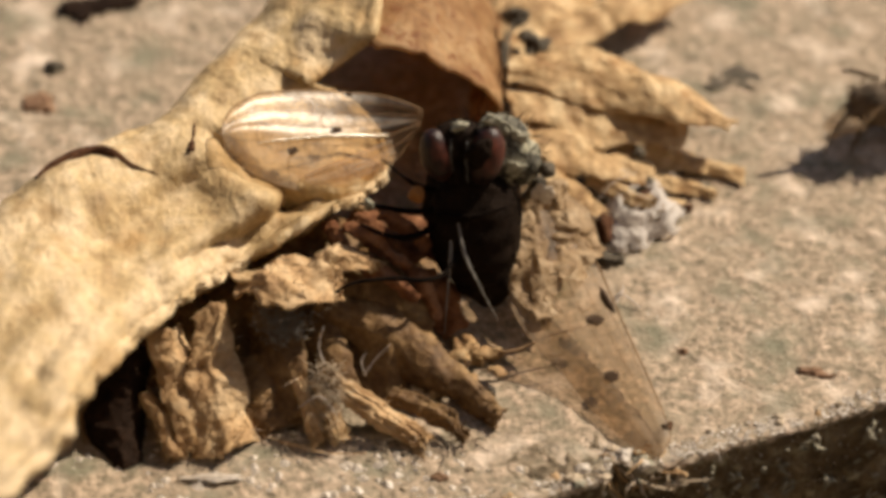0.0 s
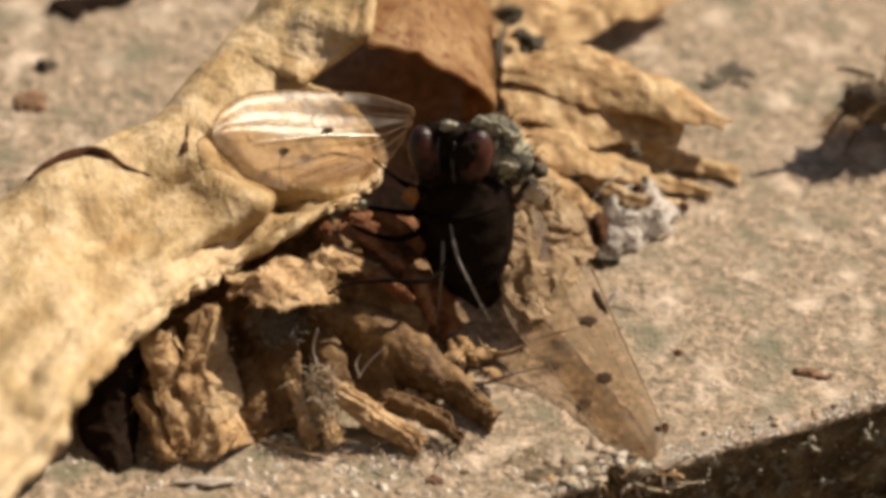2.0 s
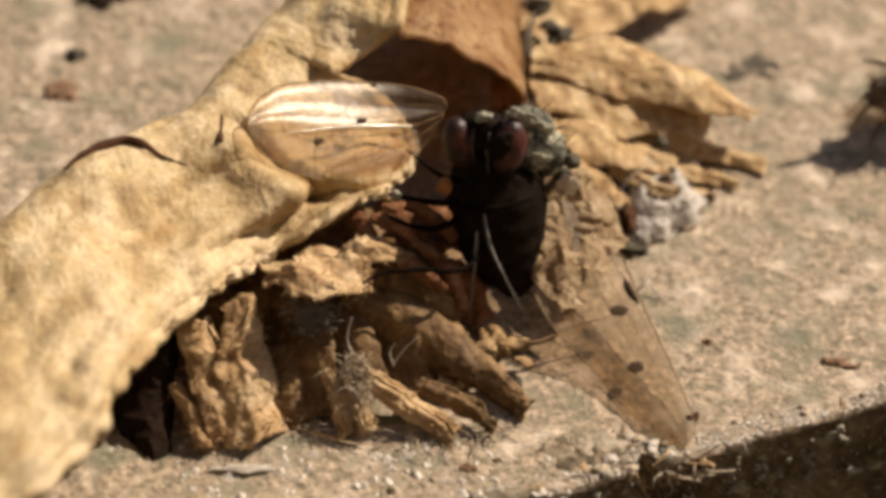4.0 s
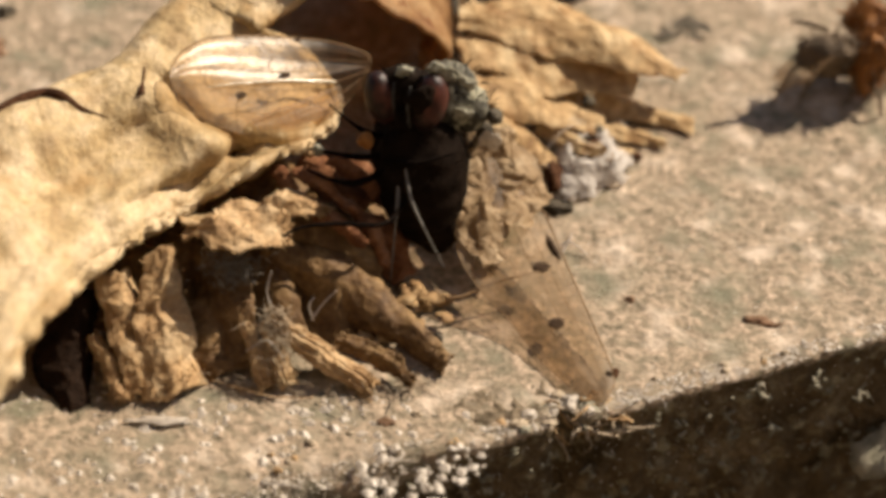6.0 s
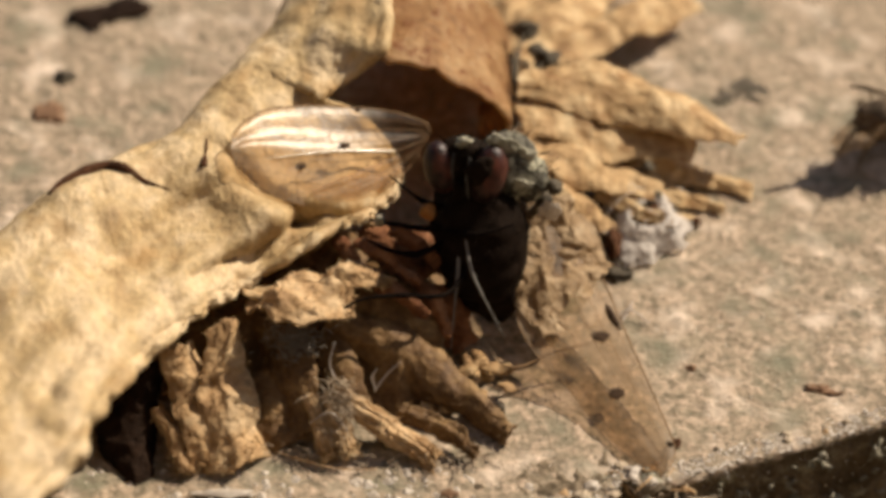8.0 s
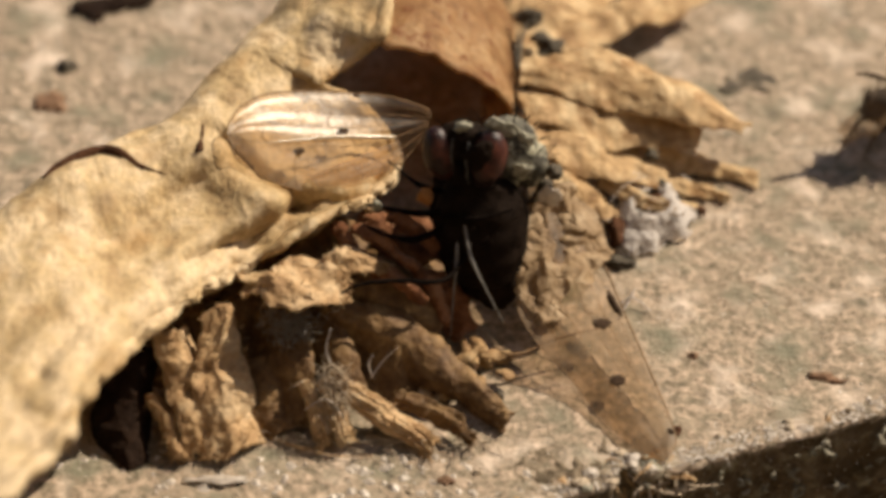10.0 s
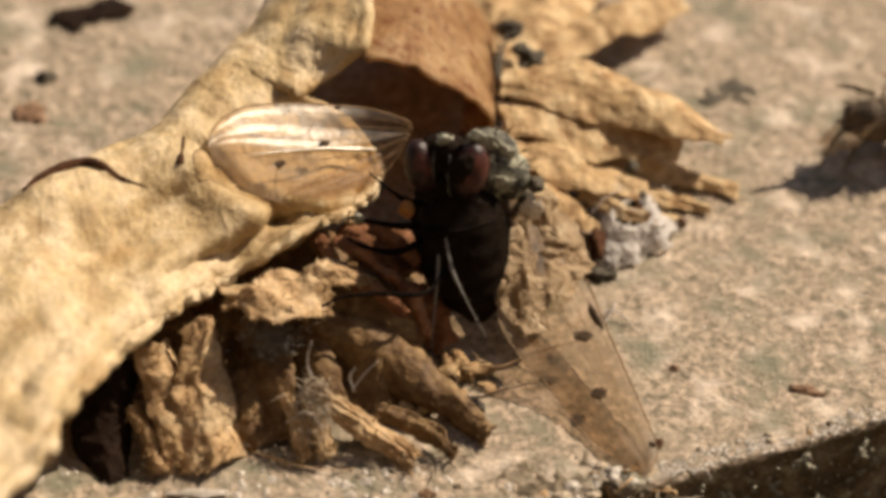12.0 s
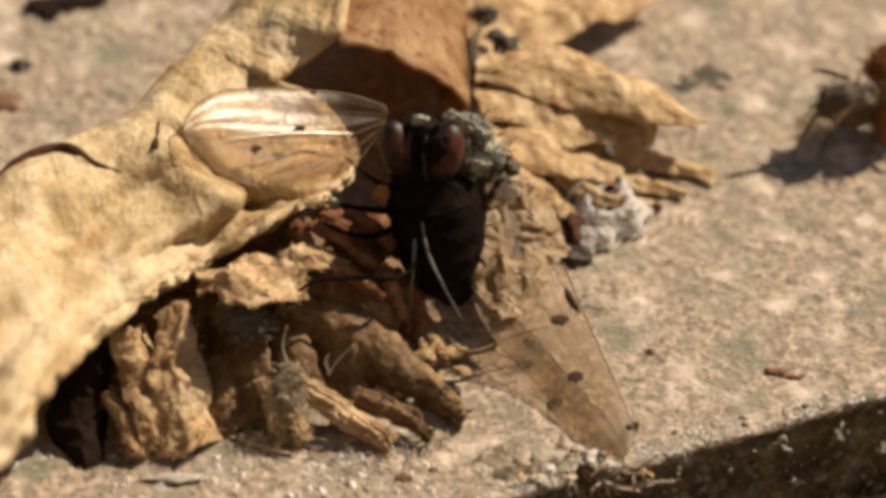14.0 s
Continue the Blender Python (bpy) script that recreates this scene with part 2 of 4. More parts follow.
def place_of(ob):
    p = Vector()
    while ob:
        p += ob.location
        ob = ob.parent
    return p


def part(name, bm, material, parent=None, label="", origin=None, smooth=True):
    """Links a bmesh in millimetres of the place as one mesh object, under parent if there is one."""
    base = place_of(parent) if parent else Vector()
    o = Vector(origin) * MM if origin is not None else base
    for v in bm.verts:
        v.co = v.co * MM - o
    bmesh.ops.recalc_face_normals(bm, faces=bm.faces)
    me = bpy.data.meshes.new(name)
    bm.to_mesh(me)
    bm.free()
    if smooth:
        me.polygons.foreach_set("use_smooth", [True] * len(me.polygons))
    me.materials.append(material)
    ob = new(name, me)
    ob.parent = parent
    ob.location = o - base
    if label:
        ob["label"] = label
    return ob


def alone(name, bm, material, at, label, category, group="", smooth=True):
    """A thing of one mesh, with its origin at its base."""
    return tagged(part(name, bm, material, None, "", at, smooth), label, category, group)


def spline(pts, n):
    """n + 1 points on a smooth curve through pts."""
    p = [Vector(q) for q in pts]
    p = [2 * p[0] - p[1]] + p + [2 * p[-1] - p[-2]]
    out, last = [], len(p) - 3
    for i in range(n + 1):
        s = i / n * last
        k = min(int(s), last - 1)
        u = s - k
        a, b, c, d = p[k:k + 4]
        out.append(0.5 * (2 * b + (c - a) * u + (2 * a - 5 * b + 4 * c - d) * u * u + (3 * b - a - 3 * c + d) * u ** 3))
    return out


def ease(vals, u):
    """A value between evenly spaced ones."""
    s = u * (len(vals) - 1)
    k = min(int(s), len(vals) - 2)
    f = s - k
    f = f * f * (3 - 2 * f)
    return vals[k] * (1 - f) + vals[k + 1] * f


def sheet(bm, rows, closed=False):
    """Faces over a grid of points."""
    vs = [[bm.verts.new(p) for p in r] for r in rows]
    for a, b in zip(vs, vs[1:]):
        n = len(a)
        for j in range(n if closed else n - 1):
            k = (j + 1) % n
            bm.faces.new((a[j], a[k], b[k], b[j]))
    return vs


def rough_up(rows, amount, size, seed, ragged=0.0):
    """Uneven relief on a grid of points, and frayed long edges."""
    out = []
    for i, r in enumerate(rows):
        q = []
        for j, p in enumerate(r):
            s = Vector((seed * 7.3, seed * 3.1, seed * 1.7))
            d = noise.noise_vector(p / size + s) * amount + noise.noise_vector(p / (size * 0.3) + s) * amount * 0.35
            d += noise.noise_vector(p / (size * 0.11) + s) * amount * 0.13
            q.append(p + d)
        if ragged:
            for side, inner in ((0, 1), (-1, -2)):
                w = (q[side] - q[inner])
                q[side] = q[side] + w * ragged * (noise.noise(q[side] * 2.3 + Vector((seed, 0, 0))) + 0.6 * noise.noise(q[side] * 6.1))
        out.append(q)
    return out


def thick(bm, t):
    """Gives a sheet a back side at the depth t, and closes its rim."""
    bmesh.ops.recalc_face_normals(bm, faces=bm.faces)
    bm.normal_update()
    rim = [tuple(l.vert for l in (e.link_loops[0], e.link_loops[0].link_loop_next)) for e in bm.edges if len(e.link_faces) == 1]
    faces = bm.faces[:]
    twin = {v: bm.verts.new(v.co - v.normal * t) for v in bm.verts[:]}
    for f in faces:
        bm.faces.new([twin[v] for v in reversed(f.verts)])
    for a, b in rim:
        bm.faces.new((b, a, twin[a], twin[b]))


def tube(bm, pts, radii, sides=8, n=16, caps=True):
    """A round rod along a smooth curve, with radii from its start to its end."""
    c = spline(pts, n)
    rows, side = [], None
    for i, p in enumerate(c):
        d = (c[min(i + 1, n)] - c[max(i - 1, 0)]).normalized()
        if side is None:
            side = d.orthogonal().normalized()
        side = (side - d * side.dot(d)).normalized()
        w = d.cross(side)
        r = ease(radii, i / n)
        rows.append([p + (side * math.cos(a) + w * math.sin(a)) * r for a in (2 * math.pi * k / sides for k in range(sides))])
    vs = sheet(bm, rows, True)
    if caps:
        bm.faces.new(vs[0][::-1])
        bm.faces.new(vs[-1])


def curl(pts, widths, arcs, n=24, m=14, up=(0, 0, 1), ridges=0, ridge=0.0, twist=(0, 0)):
    """Grid of a strip swept along a curve, bent over crosswise by arcs degrees, with lengthwise ridges."""
    c, rows = spline(pts, n), []
    for i, p in enumerate(c):
        u = i / n
        d = (c[min(i + 1, n)] - c[max(i - 1, 0)]).normalized()
        side = d.cross(Vector(up)).normalized()
        nrm = side.cross(d).normalized()
        q = Matrix.Rotation(radians(ease(twist, u)), 3, d)
        side, nrm = q @ side, q @ nrm
        w, a = ease(widths, u), radians(max(ease(arcs, u), 1))
        r = w / a
        row = []
        for j in range(m + 1):
            s = j / m * 2 - 1
            t = s * a / 2
            rr = r + ridge * math.cos(s * ridges * math.pi)
            row.append(p + side * rr * math.sin(t) + nrm * (rr * math.cos(t) - r))
        rows.append(row)
    return rows


def blob(bm, at, size, seed=0.0, rough=0.25, sub=2, turn=None):
    """An uneven lump."""
    made = bmesh.ops.create_icosphere(bm, subdivisions=sub, radius=1.0)["verts"]
    for v in made:
        p = v.co.copy()
        k = 1 + rough * (noise.noise(p * 1.3 + Vector((seed, seed * 2, 0))) + 0.5 * noise.noise(p * 3.1 + Vector((0, seed, 5))))
        p = Vector((p.x * size[0], p.y * size[1], p.z * size[2])) * k
        if turn:
            p = turn @ p
        v.co = p + Vector(at)
    return made


# ---- the stone ledge: top, worn edge and front face in one sheet ----
ANGLE = math.atan(0.388)
ALONG = Vector((math.cos(ANGLE), math.sin(ANGLE), 0))
BACK = Vector((-math.sin(ANGLE), math.cos(ANGLE), 0))
EDGE0 = Vector((3.03, -10.56, 0))


def edge_radius(u):
    """The edge is crisp on one side of its chipped corner and worn round on the other."""
    k = max(0.0, min(1.0, (0.2 - u) / 2.5))
    return 0.16 + 0.7 * k * k * (3 - 2 * k)


def notch(u):
    """How far the edge stands back on the chipped side of its corner."""
    k = max(0.0, min(1.0, (0.3 - u) / 1.1))
    return 0.12 * k * k * (3 - 2 * k) + 0.5 * math.exp(-((u - 2.25) / 0.3) ** 2)


def edge_drop(u, back):
    """Height of the top at a distance behind the edge."""
    r = edge_radius(u)
    return -r + math.sqrt(max(0.0, r * r - (r - back) ** 2)) if back < r else 0.0


def ledge_point(u, s):
    """u mm along the edge, s mm across: behind the edge, round it, then down the face."""
    r = edge_radius(u)
    wob = notch(u) + 0.05 * noise.noise(Vector((u * 0.35, 3, 0))) + 0.02 * noise.noise(Vector((u * 1.4, 8, 0)))
    if s < -300:
        q, z, nrm = 300 + r, s + 300, BACK
    elif s <= 0:
        q, z, nrm = -s + r, 0.0, Vector((0, 0, 1))
    elif s < r * math.pi / 2:
        a = s / r
        q, z = r - r * math.sin(a), -r + r * math.cos(a)
        nrm = Vector((0, 0, 1)) * math.cos(a) - BACK * math.sin(a)
    else:
        q, z, nrm = 0.0, -r - (s - r * math.pi / 2), -BACK
    p = EDGE0 + ALONG * u + BACK * (q + wob * max(0.0, 1 - max(0, -s) / 2.0) * (1 if s < 20 else 0)) + Vector((0, 0, z))
    if abs(u) > 600:
        p.z = -61
    if -45 < s < 12 and -30 < u < 34:
        g = noise.noise(p * 0.9) * 0.05 + noise.noise(p * 3.2 + Vector((4, 0, 0))) * 0.045 + noise.noise(p * 7.5) * 0.03
        near = max(0.0, 1 - abs(s) / 1.2)
        g += near * (noise.noise(p * 2.6 + Vector((0, 9, 0))) * 0.02 + noise.noise(p * 6.0) * 0.012)
        if s > 0.5:
            k = min(1.0, (s - 0.5) / 2.0)
            g += k * (noise.noise(p * 1.1 + Vector((7, 0, 2))) * 0.25 + noise.noise(p * 2.7) * 0.18) + (0.3 + 0.7 * k) * noise.noise(p * 6.0) * 0.08
        p = p + nrm * g
    return p


def build_ledge():
    us = [-600.1, -600, -300, -120, -60, -40, -30] + [-24 + 0.13 * i for i in range(int(52 / 0.13))] + [32, 45, 70, 130, 300, 600, 600.1]
    ss = [-361, -300, -150, -80, -50, -40] + [-34 + 0.16 * i for i in range(int(24 / 0.16))] + [-10 + 0.11 * i for i in range(int(15 / 0.11))] + [6, 9, 14, 30, 60]
    bm = bmesh.new()
    sheet(bm, [[ledge_point(u, s) for u in us] for s in ss])
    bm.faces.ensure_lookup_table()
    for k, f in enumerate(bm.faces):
        # the face below the edge takes a darker mottled brown
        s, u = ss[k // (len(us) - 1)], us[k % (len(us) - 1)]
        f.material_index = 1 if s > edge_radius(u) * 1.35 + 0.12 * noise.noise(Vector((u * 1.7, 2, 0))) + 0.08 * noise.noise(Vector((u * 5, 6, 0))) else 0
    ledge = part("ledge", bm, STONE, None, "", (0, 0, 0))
    ledge.data.materials.append(BROWN_FACE)
    return tagged(ledge, "weathered tan stone ledge with a worn edge", "ledge", kind="structure")


build_ledge()
bm = bmesh.new()
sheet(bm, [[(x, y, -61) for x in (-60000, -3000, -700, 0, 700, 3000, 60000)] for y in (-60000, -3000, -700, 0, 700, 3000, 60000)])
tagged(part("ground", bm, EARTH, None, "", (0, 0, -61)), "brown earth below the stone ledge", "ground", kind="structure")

# an unseen wall added behind the camera blocks sky and bounces warm fill light
bm = bmesh.new()
for y0, y1 in ((-420, -360),):
    sheet(bm, [[(-900, y, -61), (900, y, -61), (900, y, 900), (-900, y, 900)] for y in (y0, y1)], True)
    bm.faces.new([v for v in bm.verts if abs(v.co.y - y0) < 1][::-1])
    bm.faces.new([v for v in bm.verts if abs(v.co.y - y1) < 1])
tagged(part("bounce_wall", bm, BOUNCE_WALL, None, "", (0, -390, -61), False), "unseen brown wall added for warm bounce light", "wall", kind="structure")


# ---- the curled dry leaf that lies over the ledge ----
def off_line(p, line):
    """Seen from above: distance from p to a line of points, how far along it lies (0 to 1), and the side it lies on (-1 to 1)."""
    best, at, side = 9.0, 0.0, 0.0
    for k, (a, b) in enumerate(zip(line, line[1:])):
        a, d = Vector(a), Vector(b) - Vector(a)
        q = Vector((p.x, p.y)) - a
        f = max(0.0, min(1.0, q.dot(d) / d.length_squared))
        w = (q - d * f).length
        if w < best:
            best, at, side = w, (k + f) / (len(line) - 1), (d.x * q.y - d.y * q.x) / (d.length * max(w, 1e-4))
    return best, at, side


def leaf_blade():
    n = 280
    ridge = spline([(-12.3, -10.0, 3.9), (-10.17, -6.85, 4.05), (-8.65, -4.8, 4.1), (-7.76, -3.9, 4.15), (-6.46, -2.8, 3.95), (-5.51, -2.1, 4.0),
                    (-4.9, -0.8, 4.05), (-4.65, -0.3, 4.03), (-4.45, 0.1, 4.0), (-4.2, 0.6, 4.0), (-4.0, 1.0, 3.97), (-3.85, 1.3, 3.95), (-3.5, 2.1, 3.85), (-3.0, 3.4, 3.7), (-2.3, 5.4, 3.2)], n)
    front = spline([(-9.83, -16.9, 4.5), (-7.68, -13.6, 4.4), (-6.79, -11.1, 4.15), (-5.6, -8.0, 3.2), (-4.2, -6.2, 3.05), (-2.7, -5.0, 3.1),
                    (-0.95, -3.3, 2.85), (-0.42, -2.0, 2.82), (-1.25, -1.05, 3.5), (-2.4, -0.72, 3.9), (-1.95, -0.15, 4.0), (-1.4, 0.15, 4.32), (-0.85, 0.5, 4.8), (-0.75, 2.2, 4.82), (-0.7, 4.4, 4.6)], n)
    rows = []
    for i in range(n + 1):
        k, f = ridge[i], front[i]
        back = Vector((k.x - 0.6, k.y + 1.1, 0.05))
        d = f - k
        under = Vector((-0.28, 0.3, -0.55)) if i < 110 else Vector((-0.1, 0.12, -0.3))
        rows.append(spline([back, back * 0.35 + k * 0.65 + Vector((-0.15, 0.25, 0.35)), k, k + d * 0.3 + Vector((0, 0, 0.16)),
                            k + d * 0.65 + Vector((0, 0, 0.10)), k + d * 0.9 + Vector((0, 0, 0.06)), f + Vector((0, 0, -0.04)),
                            f + under], 90))
    rows = rough_up(rows, 0.13, 1.9, 1, 0.5)
    gully = [(-4.75, -2.55), (-4.1, -2.95), (-3.55, -3.38), (-3.0, -3.74), (-2.5, -3.9), (-1.76, -3.75), (-0.97, -3.3)]
    fold_line = [(-2.75, -4.1), (-3.18, -4.72), (-3.81, -5.21), (-4.44, -5.57), (-5.2, -6.3)]
    for i, r in enumerate(rows):
        calm = max(0.0, min(1.0, 1 - (i - 125) / 25))
        for j, p in enumerate(r):
            e = max(0.0, (j - 58) / 32) * (0.15 + 0.85 * calm)
            # long soft folds that run with the leaf, then small unevenness, most of it at the torn rim
            fold = 0.36 * noise.noise(Vector((j * 0.075, i * 0.012, 2))) + 0.13 * noise.noise(Vector((j * 0.19, i * 0.03, 7)))
            h = fold * (1 if j > 20 else 0.5) * (0.3 + 0.7 * calm) + noise.noise(p * 0.5 + Vector((3, 1, 0))) * 0.22
            h += noise.noise(p * 1.5 + Vector((0, 5, 1))) * (0.10 + 0.20 * e) + noise.noise(p * 4.0) * (0.03 + 0.07 * e) + noise.noise(p * 9.0) * (0.012 + 0.025 * e)
            if -6.6 < p.x < 0.2 and -7.4 < p.y < -1.0:
                w, k, side = off_line(p, gully)
                h -= (0.50 - 0.22 * k) * min(1.0, 0.2 + 6 * k) * math.exp(-(w / (0.15 + 0.36 * (0.5 - 0.5 * side) ** 2 + 0.05 * noise.noise(p * 0.9))) ** 2)
                # the second fold rises gently in front and steeply under the flap
                w, k, side = off_line(p, fold_line)
                wide = 0.15 + 0.45 * (0.5 + 0.5 * side) ** 2
                h -= (0.80 - 0.5 * k) * math.exp(-(w / wide) ** 2)
                h += 0.38 * math.exp(-((p.x + 4.5) ** 2 + (p.y + 3.4) ** 2) / 1.0)
                # the pointed flap between the two folds
                h += 0.20 * math.exp(-((p.x + 3.35) ** 2 / 0.9 + (p.y + 4.35 + 0.35 * (p.x + 3.35)) ** 2 / 0.10))
            # the torn rim turns up
            h += 0.42 * max(0.0, min(1.0, (j - 55) / 22)) ** 1.5 * math.exp(-((i - 106) / 16) ** 4)
            torn = max(0.0, (j - 64) / 26) * calm * (0.55 * noise.noise(Vector((i * 0.16, 3, 0))) + 0.22 * noise.noise(Vector((i * 0.37, 9, 0))))
            r[j] = p + Vector((0.3 * h, -0.6 * h, h)) + Vector((0.5, -0.8, 0.1)) * torn
    return rows


def build_leaf():
    leaf = thing("dry_leaf", (-6, -3, 0), "curled tan dry leaf with a torn rim", "leaf")
    grid = leaf_blade()

    def on_leaf(x, y, lift):
        q = min((p for r in grid for p in r[22:]), key=lambda p: (p.x - x) ** 2 + (p.y - y) ** 2)
        return (x, y, q.z + lift)

    bm = bmesh.new()
    sheet(bm, grid)
    thick(bm, 0.11)
    part("blade", bm, LEAF, leaf)
    # the lobe at the far end, rolled into a tube whose mouth is torn
    mouth = [(-3.2, 0.9, 3.0), (-2.4, 0.5, 3.75), (-1.5, 0.25, 4.3), (-0.74, -0.08, 4.72), (0.21, -0.14, 4.62), (1.18, -0.12, 4.0), (2.05, 0.1, 3.05), (2.42, 0.3, 2.0), (2.35, 0.9, 0.9), (1.6, 1.4, 0.35)]
    rows = []
    for i in range(41):
        u = i / 40
        y, k = 6.2 * u, 1 - 0.10 * u
        shut = 1 - 0.93 * max(0.0, (u - 0.7) / 0.3) ** 2
        rows.append(spline([(0.1 + (x - 0.1) * k * shut + 0.1 * u, yy * shut + y, z * (1 - 0.22 * u) * shut) for x, yy, z in mouth], 54))
    rows = rough_up(rows, 0.15, 1.1, 2)
    for j, p in enumerate(rows[0]):
        rows[0][j] = p + Vector((0, 0.3 * noise.noise(Vector((j * 0.3, 2, 0))) + 0.07 * noise.noise(Vector((j * 1.3, 7, 0))), 0))
    bm = bmesh.new()
    sheet(bm, rows)
    thick(bm, 0.10)
    part("rolled_lobe", bm, ROLL, leaf, "brown lobe rolled into an open tube")
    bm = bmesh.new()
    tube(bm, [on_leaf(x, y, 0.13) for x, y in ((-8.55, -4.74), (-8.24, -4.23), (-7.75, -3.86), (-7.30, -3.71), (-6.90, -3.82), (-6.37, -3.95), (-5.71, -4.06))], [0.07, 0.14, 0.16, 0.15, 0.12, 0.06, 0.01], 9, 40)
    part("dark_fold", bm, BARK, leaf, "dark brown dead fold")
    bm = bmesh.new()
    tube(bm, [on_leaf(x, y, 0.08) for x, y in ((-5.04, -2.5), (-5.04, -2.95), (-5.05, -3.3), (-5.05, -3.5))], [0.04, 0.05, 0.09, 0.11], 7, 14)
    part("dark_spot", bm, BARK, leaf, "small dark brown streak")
    bm = bmesh.new()
    tube(bm, [(-1.05, 3.2, 4.3), (-1.25, 1.9, 4.42), (-1.5, 0.6, 4.4)], [0.02, 0.045, 0.03], 6, 14)
    part("crease", bm, DARK, leaf, "dark crease")


build_leaf()


# ---- the withered flower with finger-like ends ----
def heap_height(x, y):
    """Crumpled heart of the flower under the leaf."""
    front = -8.0 + 0.35 * noise.noise(Vector((x * 0.7, 1, 0))) - 0.12 * (x + 2)
    d = max(0.0, min(1.0, (y - front) / 1.8)) * max(0.0, min(1.0, (1.3 - x) / 1.6)) * max(0.0, min(1.0, (x + 7.2) / 1.0))
    d = d * d * (3 - 2 * d)
    h = 1.25 + 0.5 * noise.noise(Vector((x * 0.8, y * 0.8, 4))) + 0.17 * noise.noise(Vector((x * 2.1, y * 2.1, 2))) + 0.06 * noise.noise(Vector((x * 5, y * 5, 1)))
    h += 0.9 * math.exp(-((x + 2.2) ** 2 / 1.6 + (y + 5.4) ** 2 / 0.7))
    h -= 1.1 * math.exp(-((x + 2.9) ** 2 + (y + 7.0) ** 2) / 1.3) + 0.4 * math.exp(-((x + 4.5) ** 2 + (y + 7.5) ** 2) / 2.0)
    h -= 0.35 * max(0.0, min(1.0, (x + 1.7) / 0.9)) * max(0.0, min(1.0, (y + 6.4) / 0.8))
    return -0.12 + d * max(0.1, h)


def fuzz(grid, count, length, seed, rim=False):
    """Short frayed fibres on a sheet, most of them near its ends and edges."""
    rnd = random.Random(seed)
    bm = bmesh.new()
    for k in range(count):
        i = rnd.randrange(len(grid)) if k % 2 or rim else len(grid) - 1 - rnd.randrange(8)
        j = len(grid[i]) - 1 - rnd.randrange(14) if rim else rnd.randrange(len(grid[i]))
        p = grid[i][j]
        d = Vector((rnd.gauss(0, 0.7), rnd.gauss(-0.5, 0.6), rnd.gauss(0.3, 0.6))).normalized() * length * rnd.uniform(0.4, 1.3)
        tube(bm, [p - d * 0.3, p + d * 0.4 + Vector((rnd.gauss(0, 0.03), 0, 0.02)), p + d], [0.02, 0.014, 0.006], 4, 3)
    return bm


